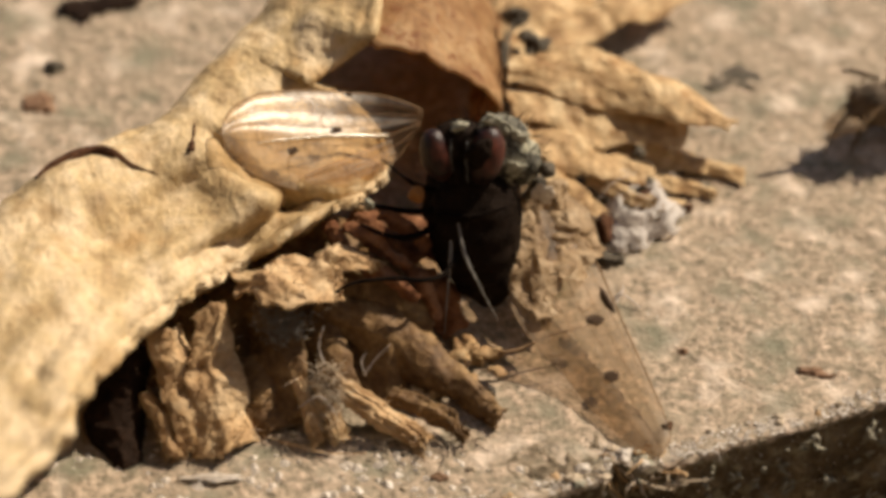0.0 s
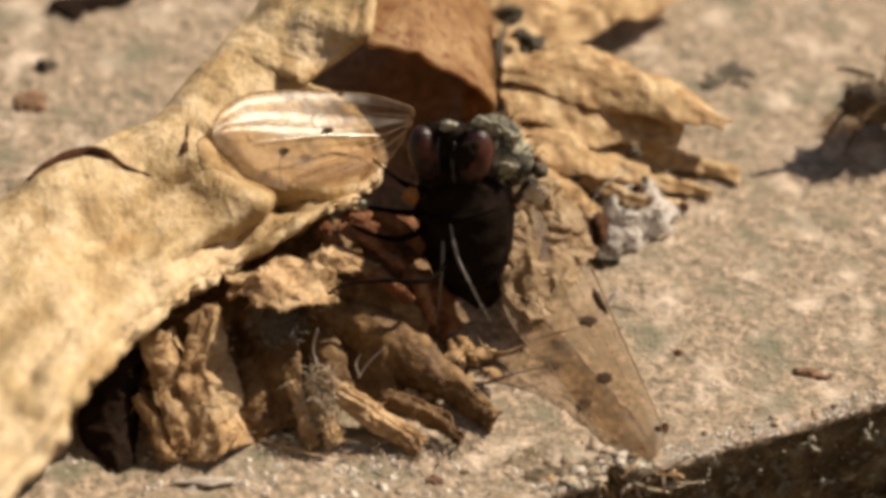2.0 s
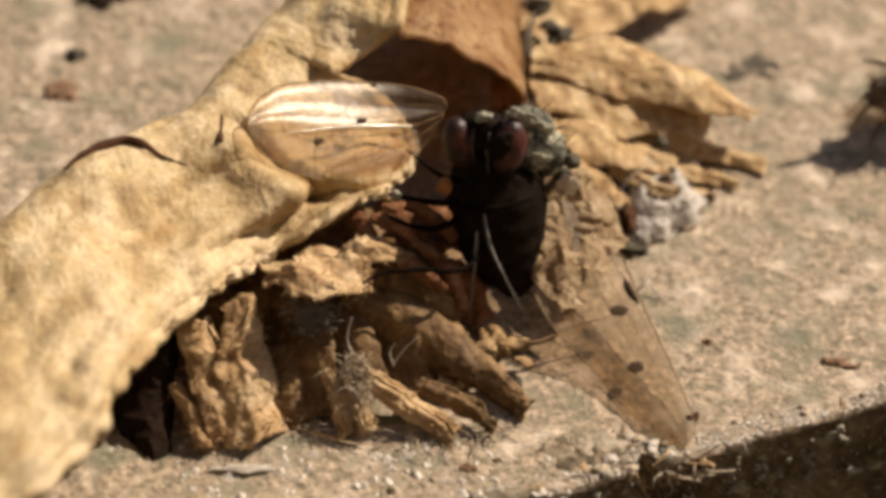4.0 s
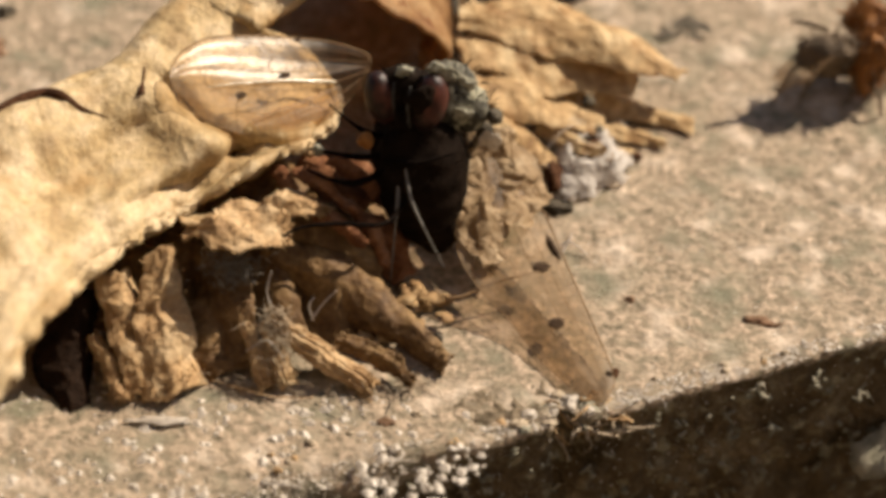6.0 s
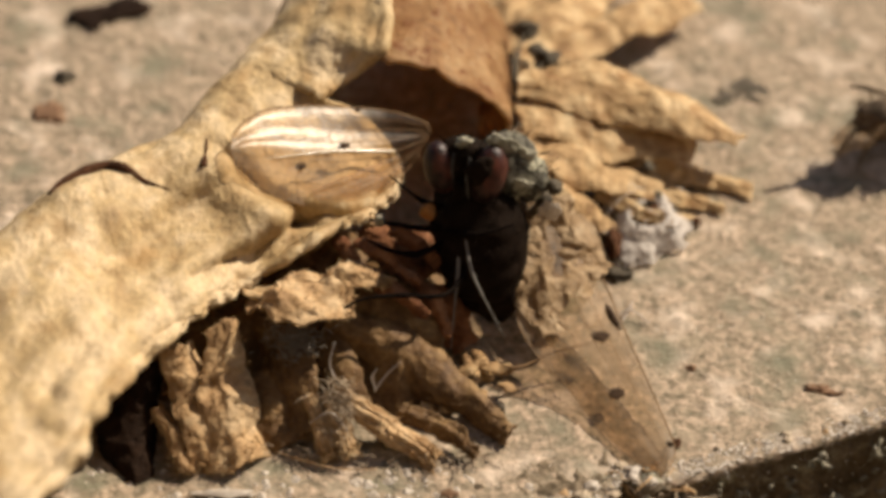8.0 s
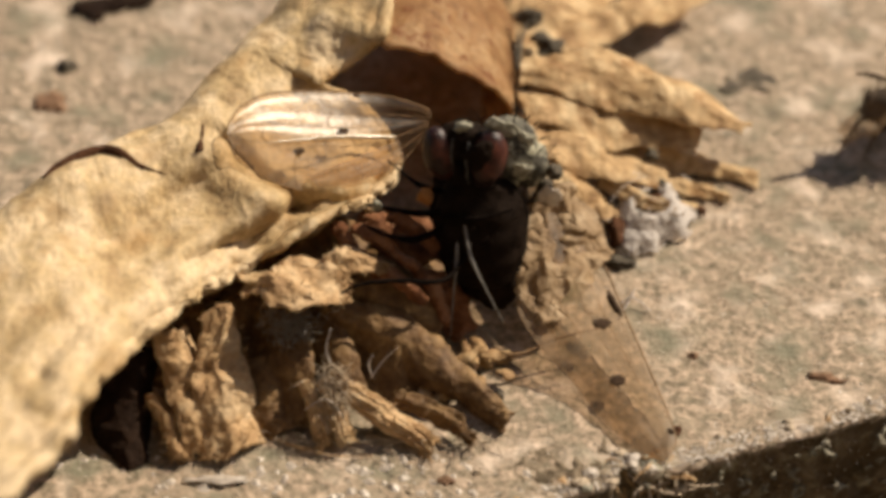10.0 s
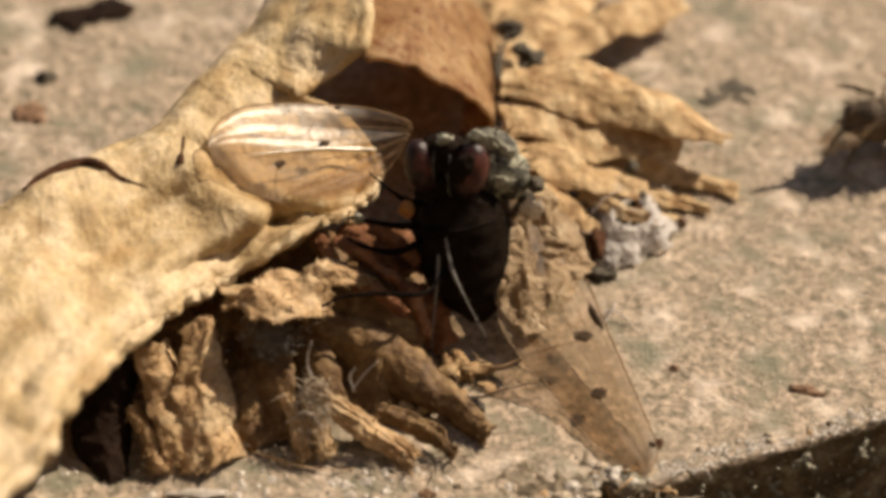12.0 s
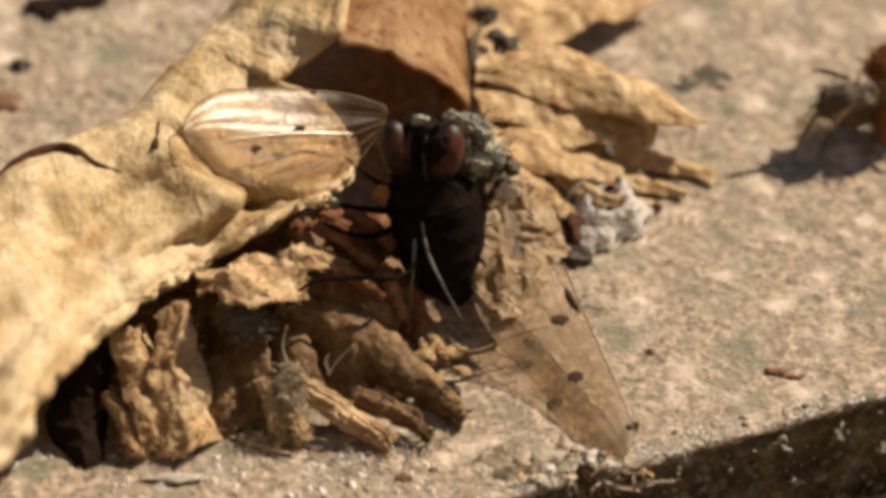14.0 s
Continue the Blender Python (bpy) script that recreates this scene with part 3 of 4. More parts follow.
def build_husks():
    fl = thing("withered_flower", (-2.5, -7.0, 0), "withered brown flower with curled finger-like petals", "flower")
    bm = bmesh.new()
    sheet(bm, [[Vector((-7.4 + 0.1 * i, -8.6 + 0.1 * j, heap_height(-7.4 + 0.1 * i, -8.6 + 0.1 * j))) for i in range(100)] for j in range(62)])
    part("receptacle", bm, BROWN_HUSK, fl)
    twists = {0: -15, 1: -12, 4: 45, 5: 40, 9: 40, 10: 62, 11: 50}
    for k, (pts, w, arc, rg, mat, rough) in enumerate([
        ([(-5.36, -7.2, 2.1), (-5.01, -8.21, 1.3), (-4.6, -9.25, 0.3)], [1.0, 1.4, 1.05], [130, 120, 110], 0, HUSK, 0.24),
        ([(-4.46, -6.9, 2.35), (-4.17, -8.19, 1.3), (-3.87, -9.41, 0.25)], [1.0, 1.6, 1.9], [100, 100, 120], 2, HUSK, 0.24),
        ([(-5.9, -8.2, 1.1), (-5.55, -8.9, 0.7), (-5.25, -9.5, 0.15)], [0.5, 0.7, 0.6], [150, 140, 130], 1, HUSK, 0.2),
        # near-black petal that stands in for the shade in the hollow under the leaf
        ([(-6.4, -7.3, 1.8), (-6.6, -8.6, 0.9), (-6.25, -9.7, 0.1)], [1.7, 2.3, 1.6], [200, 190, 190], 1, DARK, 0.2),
        ([(-3.5, -5.9, 1.6), (-3.15, -7.1, 1.15), (-2.75, -8.35, 0.25)], [1.4, 1.9, 1.6], [90, 100, 110], 0, BROWN_HUSK, 0.14),
        ([(-2.6, -6.0, 1.4), (-2.0, -7.0, 1.1), (-1.4, -7.9, 0.5)], [1.2, 1.5, 1.0], [110, 110, 110], 0, BROWN_HUSK, 0.14),
        ([(-2.5, -7.8, 1.1), (-2.1, -8.4, 0.7), (-1.72, -8.97, 0.2)], [0.5, 0.7, 0.7], [200, 200, 180], 4, HUSK, 0.16),
        ([(-2.0, -7.8, 1.15), (-1.65, -8.4, 0.75), (-1.3, -9.0, 0.2)], [0.5, 0.8, 0.6], [220, 200, 180], 5, HUSK, 0.16),
        ([(-1.75, -7.7, 1.25), (-0.6, -8.3, 0.8), (0.68, -9.08, 0.28)], [0.7, 1.0, 0.9], [210, 190, 180], 6, HUSK, 0.16),
        ([(-0.2, -7.9, 0.7), (0.7, -8.3, 0.5), (1.5, -8.9, 0.2)], [0.6, 0.8, 0.5], [180, 180, 180], 3, BROWN_HUSK, 0.2),
        ([(-2.0, -6.2, 1.8), (0.0, -6.95, 1.0), (2.29, -8.3, 0.2)], [1.4, 1.7, 0.9], [140, 150, 170], 0, BROWN_HUSK, 0.18),
        ([(-2.0, -5.5, 1.85), (-0.85, -5.75, 1.9), (0.6, -6.1, 0.9)], [1.1, 2.0, 1.4], [120, 120, 120], 0, BROWN_HUSK, 0.12),
        ([(-2.2, -5.2, 1.5), (-0.5, -5.85, 1.0), (1.2, -6.9, 0.35)], [1.5, 1.8, 1.0], [170, 170, 160], 2, BROWN_HUSK, 0.2),
        ([(-3.9, -6.2, 2.6), (-2.7, -6.3, 3.0), (-1.5, -6.0, 2.75)], [0.9, 1.7, 1.2], [80, 70, 80], 2, HUSK, 0.28),
        ([(-2.15, -5.65, 2.95), (-1.44, -5.6, 3.0), (-0.6, -5.65, 2.65)], [0.7, 0.95, 0.3], [110, 100, 100], 2, HUSK, 0.16),
        ([(-1.5, -4.5, 2.95), (-0.7, -4.8, 2.85), (0.1, -5.3, 2.3)], [0.6, 1.1, 0.6], [220, 220, 220], 1, RUSSET, 0.2),
        ([(-1.3, -5.15, 2.7), (-0.5, -5.4, 2.5), (0.4, -5.9, 2.0)], [0.6, 0.95, 0.5], [220, 220, 220], 1, RUSSET, 0.2),
        ([(-0.7, -4.0, 3.1), (0.0, -4.3, 3.0), (0.6, -4.8, 2.4)], [0.5, 0.9, 0.5], [220, 220, 220], 1, RUSSET, 0.2),
        ([(-1.9, -4.2, 2.7), (-1.5, -4.6, 2.6), (-1.1, -5.2, 2.2)], [0.5, 0.8, 0.5], [200, 200, 200], 1, RUSSET, 0.2),
        ([(-1.3, -3.7, 2.5), (-0.5, -3.9, 2.3), (0.4, -4.4, 1.6)], [0.9, 1.5, 0.8], [120, 120, 120], 1, RUSSET, 0.2),
        ([(-0.1, -5.0, 2.4), (0.5, -5.3, 2.0), (0.9, -5.9, 1.2)], [0.5, 0.9, 0.5], [200, 200, 200], 1, RUSSET, 0.2),
        ([(-3.3, -7.0, 1.0), (-2.95, -7.8, 0.65), (-2.6, -8.6, 0.15)], [1.5, 2.1, 1.7], [80, 90, 100], 0, BROWN_HUSK, 0.18),
        ([(0.6, -4.6, 1.6), (1.0, -5.1, 1.1), (1.4, -5.6, 0.5)], [0.7, 1.1, 1.0], [120, 120, 120], 1, RUSSET, 0.2),
        ([(-0.5, -2.6, 1.5), (0.3, -2.9, 1.55), (1.1, -3.4, 1.2)], [0.8, 1.5, 1.1], [120, 120, 120], 1, RUSSET, 0.15),
    ]):
        bm = bmesh.new()
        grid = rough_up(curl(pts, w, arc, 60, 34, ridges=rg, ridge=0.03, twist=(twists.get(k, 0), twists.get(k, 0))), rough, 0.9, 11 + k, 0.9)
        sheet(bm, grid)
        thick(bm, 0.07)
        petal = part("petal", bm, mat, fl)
        if mat is HUSK:
            part("fuzz", fuzz(grid, 90, 0.16, k), PETAL, petal, "short dry fibres")
        elif k in (4, 5, 9, 10):
            part("fuzz", fuzz(grid, 60, 0.18, k), BROWN_HUSK, petal, "short dry fibres")
    # a grey woolly tuft on the heart of the flower
    rnd = random.Random(61)
    bm = bmesh.new()
    for k in range(260):
        p = Vector((rnd.gauss(-2.75, 0.3), rnd.gauss(-6.9, 0.18), 2.0 + rnd.uniform(-0.5, 0.3)))
        d = Vector((rnd.gauss(0, 1), rnd.gauss(0, 1), rnd.gauss(0.4, 0.6))).normalized() * rnd.uniform(0.15, 0.4)
        tube(bm, [p, p + d * 0.6 + Vector((rnd.gauss(0, 0.08), 0, 0.04)), p + d], [0.011, 0.009, 0.004], 4, 4)
    part("woolly_tuft", bm, GREY_WOOL, fl, "grey woolly tuft of fine hairs")
    # frayed pale fibres between the finger-like petals
    bm = bmesh.new()
    for k in range(200):
        u = rnd.random()
        p = Vector((-1.85 + 0.3 * u, -7.6 - 0.9 * u, 1.35 - 0.8 * u)) + Vector((rnd.gauss(0, 0.16), rnd.gauss(0, 0.1), rnd.gauss(0, 0.08)))
        d = Vector((rnd.gauss(0.1, 0.6), rnd.gauss(-0.4, 0.6), rnd.gauss(0.1, 0.6))).normalized() * rnd.uniform(0.2, 0.55)
        tube(bm, [p, p + d * 0.5 + Vector((rnd.gauss(0, 0.08), 0, rnd.gauss(0.02, 0.06))), p + d], [0.012, 0.010, 0.005], 4, 4)
    part("fibre_tuft", bm, PALE, fl, "pale frayed fibres")
    bm = bmesh.new()
    for k in range(90):
        p = Vector((rnd.uniform(-3.6, 1.9), -9.0 + rnd.gauss(0, 0.22), rnd.uniform(0.03, 0.25)))
        p.y += 0.10 * abs(p.x + 0.5)
        d = Vector((rnd.gauss(0, 0.8), rnd.gauss(-0.2, 0.5), rnd.gauss(0, 0.2))).normalized() * rnd.uniform(0.2, 0.6)
        q = p + d
        q.z = max(0.03, q.z)
        tube(bm, [p, (p + q) / 2 + Vector((rnd.gauss(0, 0.08), 0, abs(rnd.gauss(0, 0.05)))), q], [0.012, 0.011, 0.006], 4, 4)
    part("fibre_litter", bm, PALE, fl, "short fibres fallen round the petal ends")
    rnd = random.Random(5)
    for k in range(44):
        # crumbly yellow scraps at the foot of the fly and on the rim
        if k < 36:
            c = Vector((rnd.uniform(-0.1, 2.3), rnd.uniform(-7.5, -5.9), rnd.uniform(0.1, 0.7)))
        else:
            c = Vector((rnd.uniform(-3.9, -2.3), rnd.uniform(-6.6, -5.9), rnd.uniform(2.45, 2.95)))
        d = Vector((rnd.uniform(-0.4, 0.4), rnd.uniform(-0.4, 0.4), rnd.uniform(-0.12, 0.12)))
        bm = bmesh.new()
        sheet(bm, rough_up(curl([c - d, c, c + d], [0.15, 0.38, 0.12], [80, 130, 80], 8, 6), 0.10, 0.3, k + 50))
        thick(bm, 0.05)
        part("scrap", bm, PETAL, fl)
    bm = bmesh.new()
    blob(bm, (0.27, -4.4, 3.8), (0.2, 0.17, 0.23), 3, 0.25, 3)
    part("bud", bm, AMBER, fl, "round amber bud")
    bm = bmesh.new()
    blob(bm, (-0.86, -4.05, 3.13), (0.13, 0.12, 0.14), 6, 0.3, 3)
    part("pale_bead", bm, WHITE, fl, "small pale bead")
    for c in ((-1.25, -3.5, 2.75), (-1.05, -3.75, 2.72)):
        bm = bmesh.new()
        blob(bm, c, (0.13, 0.1, 0.09), c[0], 0.2, 3)
        part("seed", bm, HUSK, fl, "tan small seed")


build_husks()


def build_blossom():
    fl = thing("dried_blossom", (5.5, 1.5, 0), "flat dried yellow-brown blossom with spread petals", "flower")
    for k, (pts, w, arc) in enumerate([
        ([(2.5, 1.8, 2.6), (5.0, 2.0, 2.4), (8.3, 1.0, 1.45)], [0.9, 2.5, 0.9], [80, 100, 110]),
        ([(2.6, 1.0, 2.25), (4.6, 1.4, 1.85), (7.2, 1.0, 1.15)], [1.8, 2.7, 1.0], [70, 70, 90]),
        ([(4.4, 0.9, 1.0), (6.2, 0.9, 0.7), (8.6, 0.6, 0.2)], [0.8, 1.2, 0.6], [110, 120, 130]),
        ([(2.7, 0.0, 2.2), (4.1, 0.2, 1.6), (6.3, 0.1, 0.7)], [1.7, 2.3, 1.0], [70, 80, 100]),
        ([(5.6, 0.0, 0.7), (6.7, 0.0, 0.55), (7.9, -0.2, 0.2)], [0.7, 0.9, 0.5], [120, 130, 130]),
        ([(2.8, -0.8, 2.1), (4.0, -1.0, 1.2), (5.2, -1.2, 0.35)], [1.4, 1.6, 0.8], [90, 100, 110]),
        ([(4.6, -0.5, 0.9), (5.9, -0.8, 0.7), (7.0, -0.75, 0.2)], [0.6, 0.8, 0.5], [150, 170, 160]),
        ([(2.5, 3.2, 1.6), (4.4, 5.0, 1.5), (7.4, 7.4, 0.8)], [0.9, 1.5, 1.3], [80, 110, 90]),
        ([(2.4, 3.9, 1.6), (3.6, 6.0, 1.5), (5.6, 8.6, 0.8)], [1.0, 2.2, 1.3], [80, 90, 90]),
        ([(2.3, 4.5, 1.4), (2.6, 7.0, 1.2), (3.2, 9.6, 0.6)], [1.0, 2.0, 1.3], [80, 90, 90]),
    ]):
        bm = bmesh.new()
        sheet(bm, rough_up(curl(pts, w, arc, 60, 34, ridges=2, ridge=0.02), 0.24, 1.3, 31 + k, 0.9))
        thick(bm, 0.07)
        part("petal", bm, PETAL, fl)
    # dark withered stamens between the leaf tube and the petals
    for c, s in (((2.75, 4.0, 2.3), 0.32), ((3.3, 3.2, 2.05), 0.34), ((3.05, 3.6, 2.0), 0.2)):
        bm = bmesh.new()
        blob(bm, c, (s, s * 0.8, s * 0.7), c[0] * 3, 0.6, 3)
        part("anther", bm, STAIN, fl, "dark grey-green withered anther")
    for a, b in (((2.5, 1.2, 1.9), (2.75, 4.0, 2.3)), ((2.6, 1.0, 1.9), (3.3, 3.2, 2.05)), ((2.55, 1.4, 1.8), (2.5, 3.4, 2.3))):
        bm = bmesh.new()
        tube(bm, [a, ((a[0] + b[0]) / 2 - 0.1, (a[1] + b[1]) / 2, (a[2] + b[2]) / 2 + 0.25), b], [0.07, 0.05, 0.04], 6, 14)
        part("filament", bm, STAIN, fl)
    for c, s in (((5.9, 0.38, 0.95), 0.17), ((6.55, -0.6, 0.3), 0.14), ((6.1, -0.3, 0.6), 0.13)):
        bm = bmesh.new()
        blob(bm, c, (s, s, s * 0.9), c[0] * 5, 0.4, 3)
        part("dark_grain", bm, STAIN, fl)


build_blossom()


# ---- the fly ----
def build_wing(fly, fore, hind, mat, spots, waves, corr, bow=0.0, droop=0.0, label="clear brownish wing with dark spots", shine=None, vein=1.0):
    """A wing between a fore and a hind edge: skin, veins, cross veins and dark spots."""
    n, m = 60, 28
    a, b = spline(fore, n), spline(hind, n)
    z = (a[n // 2] - b[n // 2]).cross(a[0] - a[n]).normalized()
    z = z if z.z > 0 else -z

    def at(u, v, lift=0.0):
        s = max(0.0, min(1.0, u)) * n
        k = min(int(s), n - 1)
        p, q = a[k].lerp(a[k + 1], s - k), b[k].lerp(b[k + 1], s - k)
        w = min(1.0, (q - p).length)
        h = corr * math.sin(v * waves * 2 * math.pi) * w * (1 - 0.7 * v) * (1 - 0.4 * u) + bow * 4 * v * (1 - v) * w
        h += w * (0.045 * noise.noise(Vector((u * 3.0, v * 2.6, a[0].x))) + 0.010 * noise.noise(Vector((u * 11, v * 8, a[0].x))))
        h -= droop * w * max(0.0, v - 0.42) ** 2
        h += droop * min(1.0, w * 1.5) * max(0.0, 0.5 - u) * (0.5 - v)
        return p.lerp(q, v) + z * (h + lift)

    def spot_of(p):
        return min(((i / 80, j / 60) for i in range(81) for j in range(61)), key=lambda c: (at(*c) - Vector(p)).xy.length)

    bm = bmesh.new()
    sheet(bm, [[at(i / n, j / m) for j in range(m + 1)] for i in range(n)] + [[at(0.997, j / m) for j in range(m + 1)]])
    wing = part("wing", bm, mat, fly, label, origin=a[0])
    for v0, v1, u1 in ((0.14, 0.05, 0.72), (0.24, 0.20, 0.97), (0.36, 0.40, 0.98), (0.52, 0.64, 0.95), (0.70, 0.88, 0.80)):
        bm = bmesh.new()
        tube(bm, [at(0.01 + (u1 - 0.01) * i / 24, v0 + (v1 - v0) * (i / 24), 0.0) for i in range(25)], [0.020 * vein, 0.013 * vein, 0.008 * vein], 5, 48)
        part("vein", bm, VEIN, wing)
    bm = bmesh.new()
    tube(bm, [at(0.99 * i / 24, 0.0) for i in range(25)], [0.05 * vein, 0.04 * vein, 0.025 * vein], 6, 48)
    part("fore_rim", bm, VEIN, wing)
    bm = bmesh.new()
    tube(bm, [at(0.05 + 0.94 * i / 24, 1.0) for i in range(25)], [0.010, 0.014, 0.016], 5, 48)
    part("hind_rim", bm, VEIN, wing)
    if shine:
        bm = bmesh.new()
        tube(bm, [p + z * 0.05 for p in spline(shine, 30)], [0.04, 0.055, 0.048, 0.034, 0.022, 0.008], 8, 40)
        part("main_vein", bm, VEIN_SHINE, wing, "thick glossy main vein")
    for u, v0, v1 in ((0.40, 0.22, 0.40), (0.64, 0.42, 0.62), (0.25, 0.36, 0.54), (0.50, 0.60, 0.98)):
        bm = bmesh.new()
        tube(bm, [at(u, v0), at(u + 0.015, (v0 + v1) / 2), at(u, v1)], [0.020 * vein, 0.020 * vein], 5, 6)
        part("cross_vein", bm, VEIN, wing)
    for p, r in spots:
        u, v = spot_of(p)
        bm = bmesh.new()
        blob(bm, at(u, v), (r, r * 0.85, 0.03), u * 9, 0.5, 3)
        part("spot", bm, SPOT, wing)
    return wing


def bristles(spots, length, thin, seed, droop=0.0):
    """Stiff hairs that stand off a lump: (centre, radii, how many)."""
    rnd = random.Random(seed)
    bm = bmesh.new()
    for c, s, count in spots:
        for _ in range(count):
            d = Vector((rnd.gauss(0, 1), rnd.gauss(0, 1), rnd.gauss(0.3, 1))).normalized()
            p = Vector(c) + Vector((d.x * s[0], d.y * s[1], d.z * s[2]))
            q = p + (d + Vector((rnd.gauss(0, 0.3), rnd.gauss(0, 0.3), rnd.gauss(0, 0.3) - droop))).normalized() * length * rnd.uniform(0.5, 1.2)
            tube(bm, [p, (p + q) / 2 + Vector((0, 0, 0.02)), q], [thin, thin * 0.7, thin * 0.3], 4, 3)
    return bm


def build_fly():
    fly = thing("fly", (1.6, -5.0, 0.25), "dying grey-black fly with red eyes and spread wings", "fly")
    up = Vector((0, 0.25, -0.2))

    def fpart(name, bm, mat, parent, label="", origin=None):
        for v in bm.verts:
            v.co = v.co + up
        return part(name, bm, mat, parent, label, None if origin is None else Vector(origin) + up)

    rot = Euler((radians(28), radians(12), 0)).to_matrix()
    bm = bmesh.new()
    blob(bm, (2.1, -3.2, 4.1), (0.84, 0.85, 1.1), 3, 0.14, 4, rot)
    blob(bm, (2.7, -3.45, 4.0), (0.5, 0.5, 0.55), 8, 0.25, 3)
    thorax = fpart("thorax", bm, GREY, fly, "grey dusted bristly thorax")
    fpart("bristles", bristles([((2.1, -3.2, 4.1), (0.92, 0.9, 1.1), 90), ((2.75, -3.45, 4.0), (0.5, 0.5, 0.55), 40)], 0.35, 0.014, 3), CHITIN, thorax)
    for c, s in (((2.05, -3.62, 5.16), 0.3), ((2.48, -3.58, 4.9), 0.3), ((2.5, -3.98, 4.3), 0.24)):
        bm = bmesh.new()
        blob(bm, c, (s * 1.15, s * 0.36, s * 0.8), c[0] * 4, 0.35, 4)
        fpart("dust_patch", bm, WHITE, thorax, "whitish dusted plate")
    bm = bmesh.new()
    blob(bm, (3.28, -3.75, 4.05), (0.21, 0.2, 0.21), 9, 0.3, 3)
    tube(bm, [(3.1, -3.7, 3.6), (2.95, -3.0, 2.6), (2.78, -2.2, 1.6)], [0.2, 0.12, 0.08], 8, 12)
    fpart("wing_root", bm, STAIN, fly, "dark root of the wing")
    bm = bmesh.new()
    blob(bm, (3.2, -4.0, 3.5), (0.26, 0.07, 0.27), 2, 0.45, 4)
    fpart("calypter", bm, CRYSTAL, fly, "whitish scale at the wing root")
    bm = bmesh.new()
    made = blob(bm, (1.62, -4.4, 2.8), (1.12, 0.85, 1.6), 4, 0.07, 5, Euler((radians(-24), radians(-6), 0)).to_matrix())
    for v in made:
        v.co.y -= 0.035 * math.sin(v.co.z * 11)
    abdomen = fpart("abdomen", bm, CHITIN, fly, "black banded abdomen")
    fpart("bristles", bristles([((1.62, -4.4, 2.8), (1.1, 0.85, 1.55), 120)], 0.3, 0.012, 15), CHITIN, abdomen)
    bm = bmesh.new()
    blob(bm, (1.85, -4.75, 1.75), (0.72, 0.55, 0.95), 6, 0.3, 4, Euler((radians(-20), radians(-8), 0)).to_matrix())
    fpart("abdomen_tip", bm, CHITIN, fly, "black hind end of the abdomen")
    bm = bmesh.new()
    blob(bm, (1.0, -3.6, 2.85), (0.65, 0.55, 1.0), 7, 0.2, 4)
    fpart("coxa", bm, CHITIN, fly, "black underside where the legs join")
    bm = bmesh.new()
    blob(bm, (1.1, -3.75, 4.65), (0.84, 0.55, 0.85), 5, 0.06, 4)
    head = fpart("head", bm, CHITIN, fly, "black head with silvery stripes", origin=(1.45, -3.4, 4.55))
    for c, s, a in (((1.7, -4.12, 4.76), (0.45, 0.44, 0.76), 12), ((0.58, -3.98, 4.78), (0.40, 0.44, 0.68), -12)):
        bm = bmesh.new()
        blob(bm, c, s, 6, 0.02, 4, Euler((radians(-12), radians(a), 0)).to_matrix())
        fpart("eye", bm, EYE, head, "dark red compound eye")
    bm = bmesh.new()
    blob(bm, (1.5, -4.42, 5.12), (0.30, 0.2, 0.42), 3, 0.5, 3, Euler((0, radians(28), 0)).to_matrix())
    fpart("brow", bm, CHITIN, head, "black bristly brow over the eye")
    for pts in ([(1.25, -4.2, 5.3), (1.21, -4.37, 4.9), (1.23, -4.4, 4.45), (1.3, -4.3, 4.1)], [(0.88, -4.1, 5.33), (0.85, -4.25, 4.95), (0.9, -4.3, 4.5)]):
        bm = bmesh.new()
        tube(bm, pts, [0.03, 0.045, 0.03], 7, 16)
        fpart("face_stripe", bm, FACE, head, "silvery stripe")
    for c, s in (((1.12, -3.88, 5.5), 0.15), ((1.85, -3.8, 5.55), 0.17)):
        bm = bmesh.new()
        blob(bm, c, (s * 1.3, s * 0.7, s), c[0], 0.5, 3)
        fpart("pale_patch", bm, WHITE, head, "whitish dusted patch")
    for a, b in (((1.0, -4.25, 4.75), (0.95, -4.65, 4.4)), ((1.12, -4.25, 4.75), (1.15, -4.65, 4.4))):
        bm = bmesh.new()
        tube(bm, [a, ((a[0] + b[0]) / 2, (a[1] + b[1]) / 2, (a[2] + b[2]) / 2 + 0.08), b], [0.06, 0.08, 0.03], 6, 10)
        fpart("antenna", bm, CHITIN, head)
    bm = bmesh.new()
    blob(bm, (1.05, -4.1, 4.0), (0.22, 0.22, 0.35), 2, 0.2, 3)
    fpart("mouthpart", bm, CHITIN, head)
    fpart("bristles", bristles([((1.1, -3.75, 4.65), (0.82, 0.55, 0.8), 70)], 0.32, 0.013, 6), CHITIN, head)
